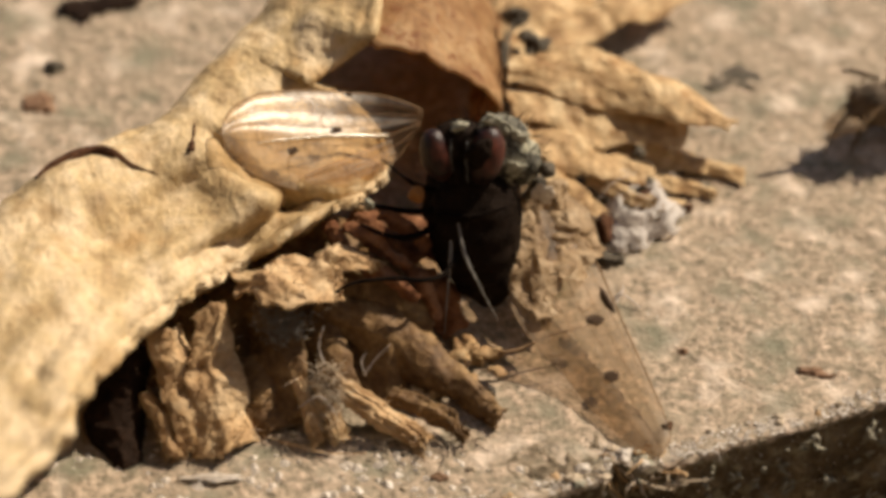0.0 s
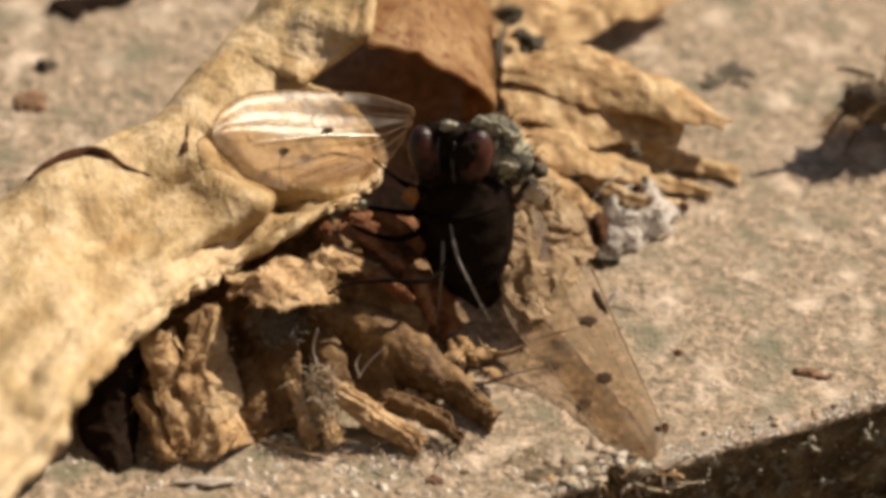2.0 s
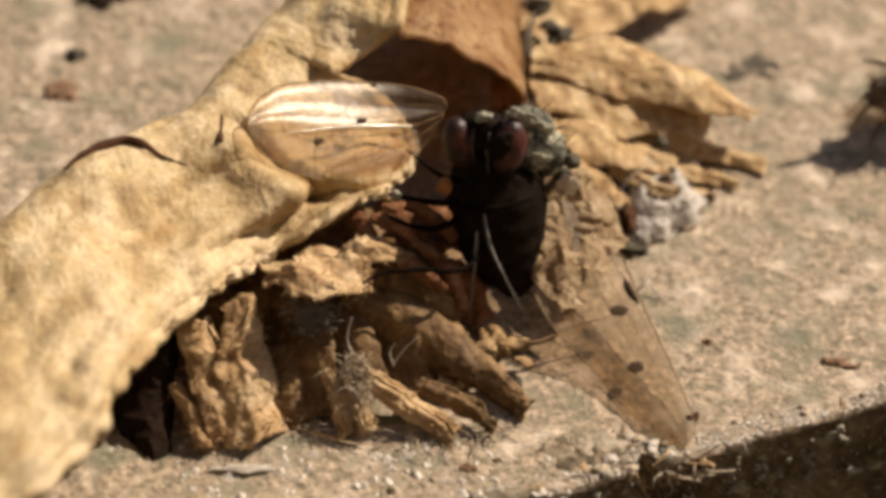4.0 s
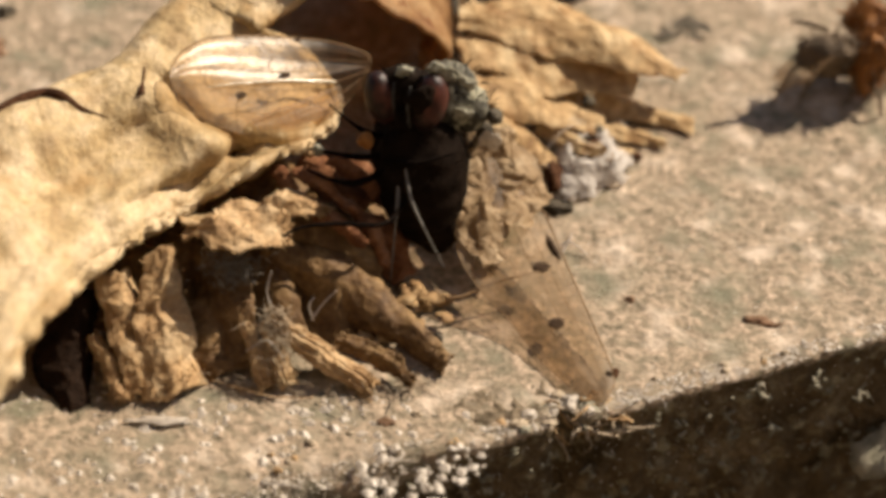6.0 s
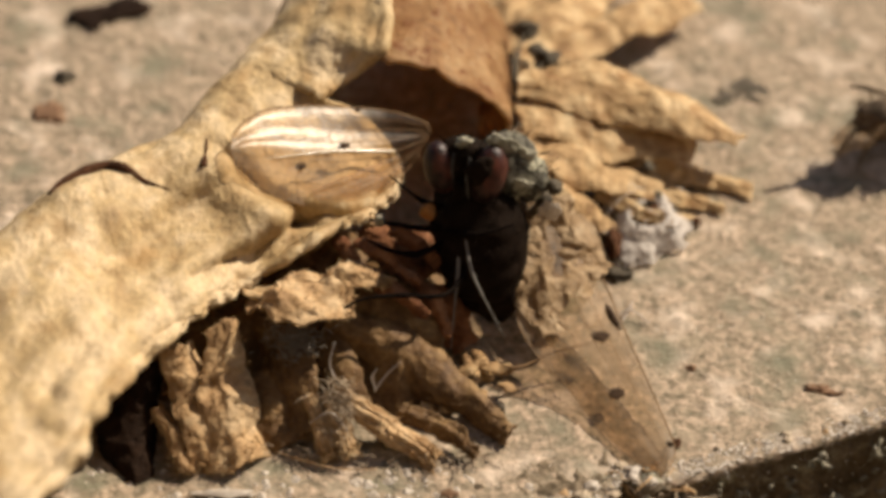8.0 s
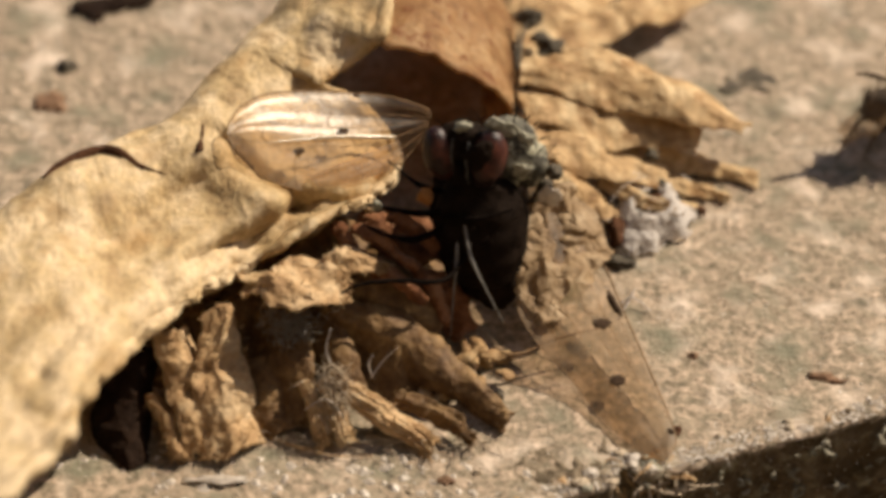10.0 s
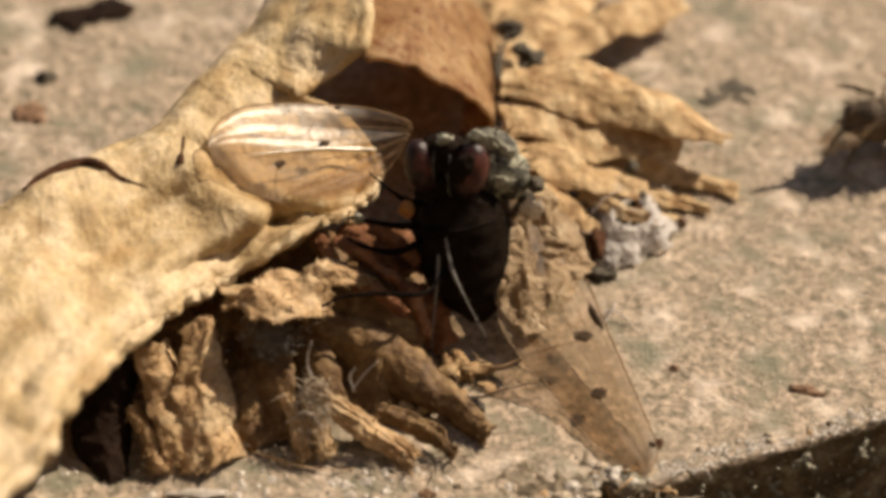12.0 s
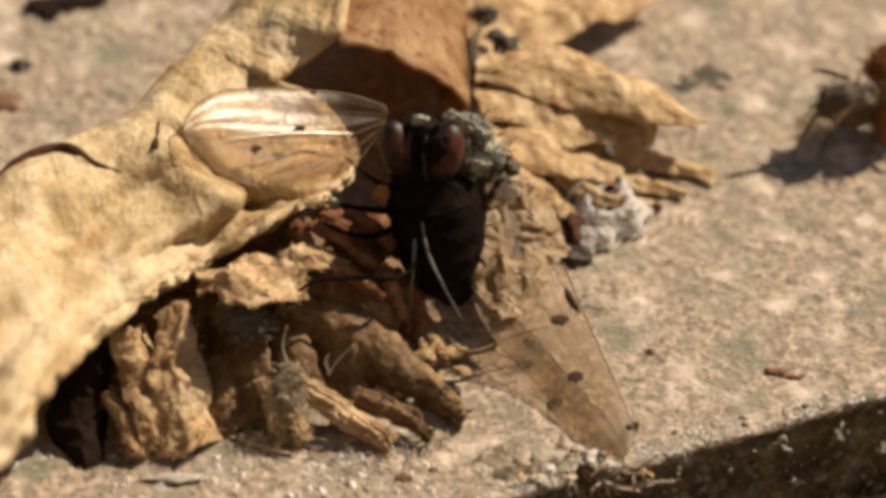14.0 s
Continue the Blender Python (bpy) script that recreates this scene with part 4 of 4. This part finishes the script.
    wing = build_wing(fly, [(0.29, -0.92, 3.1), (0.07, -0.76, 3.23), (-0.75, -0.76, 3.59), (-1.82, -1.05, 4), (-2.87, -1.43, 4.38), (-3.65, -1.87, 4.61), (-4.15, -2.43, 4.7), (-4.36, -2.92, 4.68), (-4.39, -3.26, 4.61)],
               [(0.3, -1.1, 3.05), (0.05, -1.65, 3), (-0.7, -2.8, 3.05), (-1.74, -3.6, 3.31), (-2.65, -3.85, 3.66), (-3.3, -3.86, 3.97), (-3.83, -3.74, 4.24), (-4.17, -3.56, 4.44), (-4.39, -3.29, 4.6)],
               WING, [((-1.75, -2.12, 3.71), 0.15), ((-2.71, -2.99, 3.93), 0.13), ((-1.44, -1.01, 3.84), 0.09)], 2.6, 0.028, 0.0, 1.0,
               shine=[(-0.53, -1.74, 3.22), (-1.13, -2.02, 3.46), (-1.8, -2.29, 3.69), (-2.46, -2.6, 3.89), (-3.11, -2.94, 4.09), (-3.63, -3.2, 4.22)], vein=0.6)
    bm = bmesh.new()
    top = spline([(-0.42, -1.72, 3.16), (-1.10, -2.32, 3.29), (-1.76, -2.87, 3.41), (-2.5, -3.5, 3.52)], 30)
    low = spline([(-0.28, -2.15, 2.92), (-0.85, -2.80, 3.06), (-1.44, -3.36, 3.27), (-2.3, -3.75, 3.45)], 30)
    sheet(bm, [[p.lerp(q, j / 12) + Vector((0, 0, 0.05 * math.sin(j * 0.9) + 0.04 * noise.noise(p * 3 + Vector((j * 0.4, 0, 0))))) for j in range(13)] for p, q in zip(top, low)])
    part("hind_fold", bm, WING_BROWN, wing, "brown folded hind part of the wing")
    wing = build_wing(fly, [(3.61, -2.42, 1.6), (4.22, -3.19, 1.4), (4.68, -4.09, 1.15), (5.0, -4.98, 0.9), (5.56, -6.55, 0.6), (6.05, -7.94, 0.35), (6.2, -8.63, 0.22), (5.98, -9.17, 0.12)],
                      [(2.77, -3.06, 1.9), (2.61, -4.41, 1.6), (2.49, -5.35, 1.2), (3.03, -6.2, 0.75), (3.7, -6.82, 0.45), (4.41, -7.84, 0.2), (5.18, -8.73, 0.12), (5.92, -9.21, 0.1)],
                      WING_BROWN, [((4.55, -5.55, 0.75), 0.20), ((4.86, -7.01, 0.45), 0.19), ((6.08, -8.42, 0.3), 0.09)], 2.0, 0.02, 0.10, 0.0,
                      "smoky brown see-through wing with dark spots", vein=0.6)
    bm = bmesh.new()
    grid = curl([(3.25, -1.9, 2.25), (3.6, -2.7, 1.85), (3.72, -3.5, 1.55), (3.5, -4.5, 1.45)], [0.9, 1.7, 2.0, 1.5], [70, 60, 50, 40], 44, 34)
    sheet(bm, rough_up(grid, 0.30, 0.6, 77, 0.9))
    part("wing_lobe", bm, WING_CRUMPLED, wing, "crumpled yellowish lobe at the wing base")
    bm = bmesh.new()
    grid = curl([(2.85, -3.0, 2.15), (2.95, -4.0, 1.95), (3.05, -4.9, 1.55), (3.4, -5.75, 1.1)], [0.7, 1.05, 1.15, 0.5], [60, 60, 50, 40], 44, 30)
    sheet(bm, rough_up(grid, 0.26, 0.55, 91, 0.9))
    part("wing_lobe", bm, WING_CRUMPLED, wing, "crumpled yellowish lobe at the wing base")
    bm = bmesh.new()
    tube(bm, [(1.9, -6.3, 0.55), (2.6, -6.35, 0.62), (3.4, -6.0, 0.78), (4.5, -5.6, 0.8)], [0.03, 0.045, 0.03, 0.015], 6, 24)
    part("fold_vein", bm, VEIN, wing, "brown folded hind vein")
    bm = bmesh.new()
    tube(bm, [(4.66, -4.6, 1.04), (4.8, -4.95, 0.97), (5.0, -5.28, 0.88)], [0.03, 0.10, 0.09, 0.02], 8, 16)
    part("edge_spot", bm, SPOT, wing, "long dark spot on the wing's edge")
    for pts, r in (([(1.05, -4.6, 3.0), (1.03, -5.18, 2.4), (0.99, -5.42, 1.8), (0.93, -5.83, 0.6)], 0.036), ([(1.2, -4.7, 3.2), (1.36, -5.2, 2.65), (1.73, -5.6, 2.0), (2.2, -5.65, 0.9)], 0.033),
                   ([(1.3, -4.9, 2.5), (0.73, -5.8, 2.45), (-0.39, -6.0, 2.6), (-1.17, -6.2, 2.65), (-1.62, -6.45, 2.58), (-1.90, -6.62, 2.3)], 0.05),
                   ([(0.90, -3.90, 3.45), (0.30, -3.85, 3.55), (-0.10, -3.63, 3.65), (-0.64, -3.17, 3.80)], 0.06),
                   ([(1.00, -4.00, 3.15), (0.30, -4.25, 3.10), (-0.75, -3.96, 3.00), (-1.20, -3.75, 2.90)], 0.07),
                   ([(0.9, -4.30, 2.9), (0.1, -4.9, 2.9), (-0.6, -4.9, 3.0), (-1.1, -4.6, 3.0)], 0.07),
                   ([(0.70, -4.55, 3.30), (1.50, -4.75, 3.45), (2.35, -4.55, 3.6)], 0.06)):
        bm = bmesh.new()
        tube(bm, pts, [r, r * 1.25, r * 0.7, r * 0.4], 8, 26)
        leg = part("leg", bm, LEG_GREY if pts[-1][2] < 1.0 else LEGHAIR, fly)
        bm = bmesh.new()
        rnd = random.Random(len(pts) * 31 + int(pts[0][2] * 10))
        for p in spline(pts, 18)[2:]:
            d = Vector((rnd.gauss(0, 1), rnd.gauss(0, 1), rnd.gauss(0, 1))).normalized() * 0.13
            tube(bm, [p, p + d * 0.5, p + d], [0.009, 0.006, 0.003], 4, 2)
        part("leg_hair", bm, CHITIN, leg)
    return fly, head


FLY, HEAD = build_fly()


# ---- a second insect further back ----
def build_insect():
    ins = thing("insect", (12.6, 2.4, 0), "amber and black dead insect on the ledge", "insect")
    for name, c, s, mat in (("thorax", (12.05, 2.0, 1.3), (0.8, 0.45, 0.6), BROWN_BODY), ("abdomen", (13.2, 2.2, 1.0), (0.5, 0.6, 0.85), AMBER), ("head", (13.15, 3.1, 1.6), (0.6, 0.5, 0.5), AMBER)):
        bm = bmesh.new()
        blob(bm, c, s, c[2], 0.35, 4)
        part(name, bm, mat, ins)
    for pts in ([(11.78, 1.8, 1.2), (11.18, 1.6, 1.2), (10.68, 1.4, 0.05)], [(11.88, 1.8, 0.9), (11.58, 1.5, 0.8), (11.38, 1.4, 0.05)], [(13.18, 1.7, 0.7), (13.38, 1.3, 0.6), (13.48, 1.1, 0.05)],
                [(11.98, 2.3, 1.9), (11.38, 2.2, 2.2), (10.98, 2.1, 2.3)], [(12.78, 2, 1), (12.78, 1.7, 0.8), (12.68, 1.6, 0.05)]):
        bm = bmesh.new()
        tube(bm, pts, [0.07, 0.06, 0.03], 6, 14)
        part("leg", bm, BROWN_BODY, ins)
    rows = curl([(12.1, 1.75, 1.7), (11.45, 1.75, 1.25), (10.7, 1.75, 0.6)], [0.6, 1.3, 0.7], [40, 40, 40], 16, 8)
    bm = bmesh.new()
    sheet(bm, rough_up(rows, 0.14, 0.5, 4))
    part("wing", bm, WING_LOBE, ins, "dull crumpled wing")
    rows = curl([(13.28, 2.9, 1.6), (13.88, 2.7, 1.2), (14.28, 2.5, 0.5)], [0.6, 1.2, 0.5], [40, 40, 40], 16, 8)
    bm = bmesh.new()
    sheet(bm, rough_up(rows, 0.14, 0.5, 7))
    part("wing", bm, WING_LOBE, ins, "dull crumpled wing")
    part("bristles", bristles([((12.0, 2.1, 1.15), (0.75, 0.5, 0.65), 70), ((12.88, 2, 1.4), (0.7, 0.5, 0.7), 30)], 0.32, 0.025, 9), BROWN_BODY, ins)
    part("fuzz", bristles([((13.2, 2.2, 1.0), (0.48, 0.55, 0.8), 150), ((13.15, 3.1, 1.6), (0.55, 0.45, 0.45), 120)], 0.35, 0.03, 12), AMBER, ins, "amber fuzz")


build_insect()


# ---- silk, fibres, crumbs and grit on the ledge ----
def thread(at, pts, r, mat, label, name="fibre", category="fibre", group="fibres"):
    bm = bmesh.new()
    tube(bm, pts, [r, r, r * 0.6], 5, 16)
    return alone(name, bm, mat, at, label, category, group)


def build_silk():
    silk = thing("spider_silk", (5.6, -1.6, 0), "torn whitish patch of spider silk", "spider silk")
    rnd = random.Random(8)
    # a torn hood of web round brown husks, dark to give its recesses shade
    def hood(c, rx, ry, hole, high, seed):
        bm = bmesh.new()
        vs = []
        for j in range(19):
            f = hole + (1 - hole) * j / 18
            row = []
            for i in range(64):
                a = 2 * math.pi * i / 64
                r = f * (1 + 0.35 * noise.noise(Vector((math.cos(a) * 1.4, math.sin(a) * 1.4, seed))))
                p = Vector((c[0] + rx * r * math.cos(a), c[1] + ry * r * math.sin(a), c[2] + high * math.sin(math.pi * min(1.0, (1 - f) / (1 - hole) * 0.62))))
                row.append(bm.verts.new(p + noise.noise_vector(p * 2.2 + Vector((seed, 0, 0))) * 0.10 + noise.noise_vector(p * 6.0) * 0.05))
            vs.append(row)
        for j in range(18):
            for i in range(64):
                if noise.noise(Vector((i * 0.25, j * 0.35, seed))) + 0.5 * noise.noise(Vector((i * 0.7, j * 0.8, seed + 3))) > -0.42 + 0.25 * (j > 13):
                    bm.faces.new((vs[j][i], vs[j][(i + 1) % 64], vs[j + 1][(i + 1) % 64], vs[j + 1][i]))
        bmesh.ops.delete(bm, geom=[v for v in bm.verts if not v.link_faces], context="VERTS")
        return bm

    part("web", hood((5.85, -1.0, 0.12), 0.95, 1.15, 0.42, 0.55, 4), SILK, silk)
    part("web", hood((5.45, -1.75, 0.08), 0.65, 0.75, 0.12, 0.35, 9), SILK, silk)
    for c, r, turn in (((5.95, -0.75, 0.28), (0.48, 0.42, 0.3), 0), ((4.98, -1.75, 0.3), (0.2, 0.5, 0.32), 0), ((6.15, -0.55, 0.45), (0.18, 0.15, 0.12), 0)):
        bm = bmesh.new()
        blob(bm, c, r, c[0] * 2, 0.5, 3)
        part("husk", bm, BARK, silk, "dark brown husk that darkens the hollow")
    for k in range(26):
        a = Vector((rnd.uniform(4.5, 6.7), rnd.uniform(-2.2, 0.4), rnd.uniform(0.05, 0.9)))
        b = a + Vector((rnd.uniform(-1, 1), rnd.uniform(-0.9, 0.9), rnd.uniform(-0.3, 0.3)))
        b.z = max(0.06, b.z)
        bm = bmesh.new()
        tube(bm, [a, (a + b) / 2 + Vector((rnd.uniform(-0.2, 0.2), 0, rnd.uniform(0, 0.25))), b], [0.012, 0.014, 0.01], 4, 8)
        part("strand", bm, SILK, silk)


build_silk()
for at, pts in (((-0.9, -7.6, 1.0), [(-0.9, -7.6, 1.0), (-0.6, -7.4, 1.4), (-0.3, -7.35, 1.75)]), ((-0.85, -7.6, 1.0), [(-0.85, -7.6, 1.0), (-0.95, -7.5, 1.35), (-0.85, -7.45, 1.6)]),
                ((-1.8, -7.3, 1.0), [(-1.8, -7.3, 1.0), (-1.95, -7.1, 1.4), (-1.85, -6.9, 1.9)]), ((-2.0, -8.4, 0.5), [(-2.4, -8.3, 0.6), (-1.9, -8.3, 1.0), (-1.5, -8.6, 0.7)]),
                ((5.2, -4.0, 0.1), [(4.9, -4.2, 0.06), (5.3, -4.0, 0.25), (5.8, -4.3, 0.06)]), ((5.2, -3.8, 0.1), [(5.0, -4.5, 0.06), (5.3, -3.9, 0.2), (5.4, -3.5, 0.06)])):
    thread(at, pts, 0.022, SILK, "pale thin plant fibre with a slight bend")
for at, pts in (((-1.5, -9.3, 0.0), [(-2.8, -8.9, 0.06), (-1.8, -9.25, 0.12), (-0.8, -9.2, 0.06)]), ((-2.5, -9.0, 0.0), [(-3.2, -8.7, 0.06), (-2.4, -9.05, 0.14), (-1.7, -8.9, 0.06)])):
    thread(at, pts, 0.02, HUSK, "brown dry fibre on the stone")


def edge_point(u, back, z):
    return EDGE0 + ALONG * u + BACK * (back + notch(u)) + Vector((0, 0, z))


def crumb(at, size, mat, label, seed, rough=0.5, name="crumb"):
    bm = bmesh.new()
    blob(bm, (at[0], at[1], at[2] + size[2] * 0.7), size, seed, rough, 3)
    return alone(name, bm, mat, at, label, "crumb", "crumbs on the ledge")


for at, size, mat, label in (((-9.55, 2.95, -0.03), (0.4, 0.34, 0.06), RUST, "rust-brown crumb of earth on the stone"), ((-9.25, 4.3, -0.02), (0.24, 0.18, 0.12), STAIN, "small dark grey stone chip"),
                             ((-8.6, 6.7, 0), (0.65, 0.45, 0.05), DARK, "black crust of moss on the stone"), ((-7.9, 7.1, 0), (0.5, 0.4, 0.07), DARK, "black crust of moss on the stone"),
                             ((8.76, 4.4, -0.03), (0.5, 0.4, 0.03), STAIN, "dark grey crust on the stone"), ((8.1, 4.1, -0.02), (0.35, 0.25, 0.03), STAIN, "dark grey crust on the stone"),
                             ((9.75, -6.3, 0), (0.32, 0.13, 0.06), RUST, "reddish-brown bark splinter on stone"), ((10.1, -6.45, 0), (0.2, 0.06, 0.04), RUST, "reddish-brown bark splinter on stone"),
                             ((6.75, -5.7, 0), (0.12, 0.09, 0.04), RUST, "small brown grain on the stone"), ((6.21, -8.3, 0.1), (0.12, 0.16, 0.1), BARK, "dark grain at the wing tip"), ((7.03, -0.74, 0), (0.16, 0.14, 0.14), BARK, "dark grain beside the silk"), ((-4.3, -10.05, 0.03), (0.6, 0.12, 0.05), CRYSTAL, "pale shiny splinter of stone"),
                             # the STAIN lump at the silk's foot stands for a black shadow
                             ((5.0, -2.6, 0), (0.35, 0.2, 0.1), STAIN, "dark lump for the shadow beside the silk"), ((0.9, -9.9, 0), (0.18, 0.12, 0.06), RUST, "reddish-brown grain on the stone"),
                             ((1.9, -7.5, 0), (0.12, 0.1, 0.09), RUST, "brown grain beside the flower"), ((2.1, -7.2, 0), (0.1, 0.1, 0.09), STAIN, "dark grain beside the flower")):
    crumb(at, size, mat, label, at[0] * 1.7, 0.9)


def build_edge_debris():
    rnd = random.Random(21)
    for k in range(20):
        u = rnd.uniform(-6, 5.5) if k < 12 else rnd.uniform(6, 14)
        back = rnd.uniform(0.15, 1.3)
        q = edge_point(u, back, edge_drop(u, back))
        s = rnd.uniform(0.05, 0.12)
        crumb((q.x, q.y, q.z - 0.02), (s, s * rnd.uniform(0.5, 1), s * rnd.uniform(0.4, 0.8)), rnd.choice((PALE, PALE, PALE, HUSK)), "loose crumb on the worn edge", k * 2.3)
    for k in range(12):
        q = edge_point(rnd.uniform(0.5, 4.5), rnd.uniform(-0.1, 0.5), 0.02)
        d = Vector((rnd.uniform(-0.9, 0.9), rnd.uniform(-0.7, 0.2), rnd.uniform(-0.7, 0.25)))
        thread(q, [q, q + d * 0.5 + Vector((0.1, 0, 0.12)), q + d], rnd.uniform(0.015, 0.035), rnd.choice((PALE, SILK, HUSK)), "dry root fibre hanging over the worn edge", group="fibres on the edge")
    for k in range(26):
        # a tangle of pale roots below the chipped corner
        q = Vector((rnd.uniform(4.9, 6.5), 0, 0))
        q = edge_point(2.0 + (q.x - 4.9) * 1.05, -0.05, -rnd.uniform(0.0, 0.7))
        d = Vector((rnd.uniform(-0.6, 0.8), rnd.uniform(-0.35, 0.05), rnd.uniform(-0.7, 0.3)))
        thread(q, [q, q + d * 0.5 + Vector((rnd.uniform(-0.2, 0.2), -0.1, rnd.uniform(-0.15, 0.2))), q + d], rnd.uniform(0.02, 0.045), rnd.choice((PALE, HUSK, PALE)), "pale twisted dry root below the chipped corner", group="roots on the edge")
    for u, z, w in ((10.7, -3.0, 2.3), (9.8, -1.3, 0.3), (11.6, -1.0, 0.32), (15.0, -1.4, 0.4), (12.8, -0.9, 0.3), (7.5, -1.6, 0.3)):
        c = edge_point(u, -0.12, z)
        bm = bmesh.new()
        sheet(bm, rough_up([[c + ALONG * (w * (i / 8 - 0.5) * (1 - 0.3 * abs(j / 6 - 0.5))) + Vector((0, 0, w * 0.28 * (j / 6 - 0.5) + 0.22 * w * (i / 8 - 0.5))) - BACK * (0.25 + 0.2 * w + 0.1 * math.sin(i) - 0.35 * w * (j / 6 - 0.5)) for i in range(9)] for j in range(7)], 0.12, 0.3, u))
        thick(bm, 0.06)
        alone("stone_flake", bm, LICHEN, c, "pale flake lifting off the dark face", "flake", "flakes on the face")


build_edge_debris()


def build_lichen():
    """Small pale curls that grow on the shaded face."""
    rnd = random.Random(14)
    bm = bmesh.new()
    for k in range(260):
        q = edge_point(rnd.uniform(-5, 17), -0.1, -rnd.uniform(0.35, 5.0))
        s = rnd.uniform(0.12, 0.4)
        p = [q + ALONG * (s * rnd.uniform(-0.5, 0.5)) + Vector((0, 0, s * rnd.uniform(-0.5, 0.5))) - BACK * rnd.uniform(0, 0.15) for _ in range(4)]
        tube(bm, p, [rnd.uniform(0.02, 0.05), rnd.uniform(0.03, 0.07), 0.02], 5, 7)
    tagged(part("lichen", bm, LICHEN, None, "", (0, 0, 0)), "pale grey-green lichen on the shaded face", "lichen", kind="stuff")


build_lichen()
rnd = random.Random(33)
for k in range(22):
    u, back = rnd.uniform(-0.8, 3.2), rnd.uniform(0.1, 0.7)
    q = edge_point(u, back, edge_drop(u, back))
    s = rnd.uniform(0.08, 0.2)
    crumb((q.x, q.y, q.z - 0.04), (s, s * rnd.uniform(0.6, 1.0), s * rnd.uniform(0.3, 0.6)), rnd.choice((PALE, HUSK, LICHEN, PALE, CRYSTAL)), "loose crumb at the chipped corner of the edge", k * 1.9, 0.8)


def build_corner_clump():
    """A low darker brown clump that fills the chipped corner of the edge."""
    bm = bmesh.new()
    rows = []
    for i in range(70):
        row = []
        for j in range(40):
            u, back = -1.2 + 4.6 * i / 69, 0.05 + 2.3 * j / 39
            k = max(0.0, 1 - ((u - 0.9) / 1.8) ** 2 - ((back - 0.85) / 0.95) ** 2 + 0.55 * noise.noise(Vector((u * 1.3, back * 1.3, 3))))
            h = -0.07 + 0.12 * min(1.0, k) * (0.8 + 0.5 * noise.noise(Vector((u * 2.2, back * 2.2, 8)))) + 0.09 * min(1.0, k * 1.4) * noise.noise(Vector((u * 5, back * 5, 1))) + 0.05 * min(1.0, k * 2) * noise.noise(Vector((u * 11, back * 11, 4)))
            row.append(edge_point(u, back, h - max(0.0, 0.05 - back) * 0.9))
        rows.append(row)
    sheet(bm, rows)
    c = edge_point(0.9, 0.8, 0)
    alone("corner_clump", bm, BROWN_CLUMP, c, "low crumbly darker brown clump on the edge", "soil")


build_corner_clump()


def build_grit():
    """Fine grains strewn over the top, the edge and the face."""
    rnd = random.Random(4)
    for name, mat, count, label in (("pale_grit", CRYSTAL, 7600, "pale sand grains on the stone"), ("dark_grit", STAIN, 420, "dark sand grains on the stone")):
        bm = bmesh.new()
        for k in range(count):
            u = rnd.uniform(-17, 18)
            r = rnd.random() * (0.5 if mat is STAIN else 1)
            if r < 0.5:
                q = edge_point(u, rnd.uniform(0.4, 24), 0.0)
            elif r < 0.85:
                back = 0.06 + 0.5 * rnd.random() ** 1.4
                q = edge_point(u, back, edge_drop(u, back) + 0.008)
            else:
                q = edge_point(u, -0.03, -rnd.uniform(0.3, 4))
            s = rnd.uniform(0.03, 0.08) * (1.2 if 0.5 < r < 0.85 else 0.7)
            flat = 1 if r > 0.85 else 0.3
            c = [bm.verts.new(q + Vector((rnd.uniform(-s, s), rnd.uniform(-s, s), rnd.uniform(-s, s) * flat))) for _ in range(5)]
            for f in ((0, 1, 2), (0, 2, 3), (0, 3, 1), (4, 2, 1), (4, 3, 2), (4, 1, 3)):
                bm.faces.new([c[i] for i in f])
        tagged(part(name, bm, mat, None, "", (0, 0, 0), False), label, "grit", kind="stuff")
    bm = bmesh.new()
    for _ in range(650):
        x, y = rnd.uniform(-9.5, 3.2), rnd.uniform(-12.5, -9.1)
        if noise.noise(Vector((x * 0.7, y * 0.7, 4.0))) < -0.12:
            continue
        s = 0.05 + 0.13 * rnd.random() ** 2
        c = [bm.verts.new((x + s * math.cos(k * 1.05 + rnd.uniform(-0.4, 0.4)), y + s * math.sin(k * 1.05 + rnd.uniform(-0.4, 0.4)), -0.02)) for k in range(6)]
        top = bm.verts.new((x + rnd.uniform(-0.4, 0.4) * s, y + rnd.uniform(-0.4, 0.4) * s, s * rnd.uniform(0.25, 0.5)))
        for k in range(6):
            bm.faces.new((c[k], c[(k + 1) % 6], top))
    tagged(part("pale_sand", bm, CRYSTAL, None, "", (0, 0, 0), False), "pale flat sand crumbs strewn beside the flower", "grit", kind="stuff")


build_grit()


def motions():
    b = FLY.location.copy() / MM
    shift = ((0, 0.06), (0.5, -0.04), (1, 0.02), (1.5, -0.07), (2, 0), (2.5, 0.02), (3, 0.01), (5.5, 0.03), (6.5, 0), (8, -0.02), (10.5, 0), (12.5, 0), (13, -0.04), (13.5, 0), (14, 0.02))
    walk(FLY, [(t, pose((b.x + x) * MM, b.y * MM, b.z * MM)) for t, x in shift])
    h = HEAD.location.copy()
    turn = ((0, 0, 8), (0.5, -5, 2), (1, 1, 3), (1.5, -3, -1), (2, 0, 0), (2.5, 0, 1), (3, 0, 1), (5.5, 0, 0), (6.5, 0, 0), (7, 0, -2), (8, -1, -2), (10.5, 0, 0), (12.5, 0, 0), (13, -2, -1), (13.5, -4, 0), (14, -4, 0))
    walk(HEAD, [(t, pose(h.x, h.y, h.z, a, 0, c)) for t, a, c in turn])


motions()
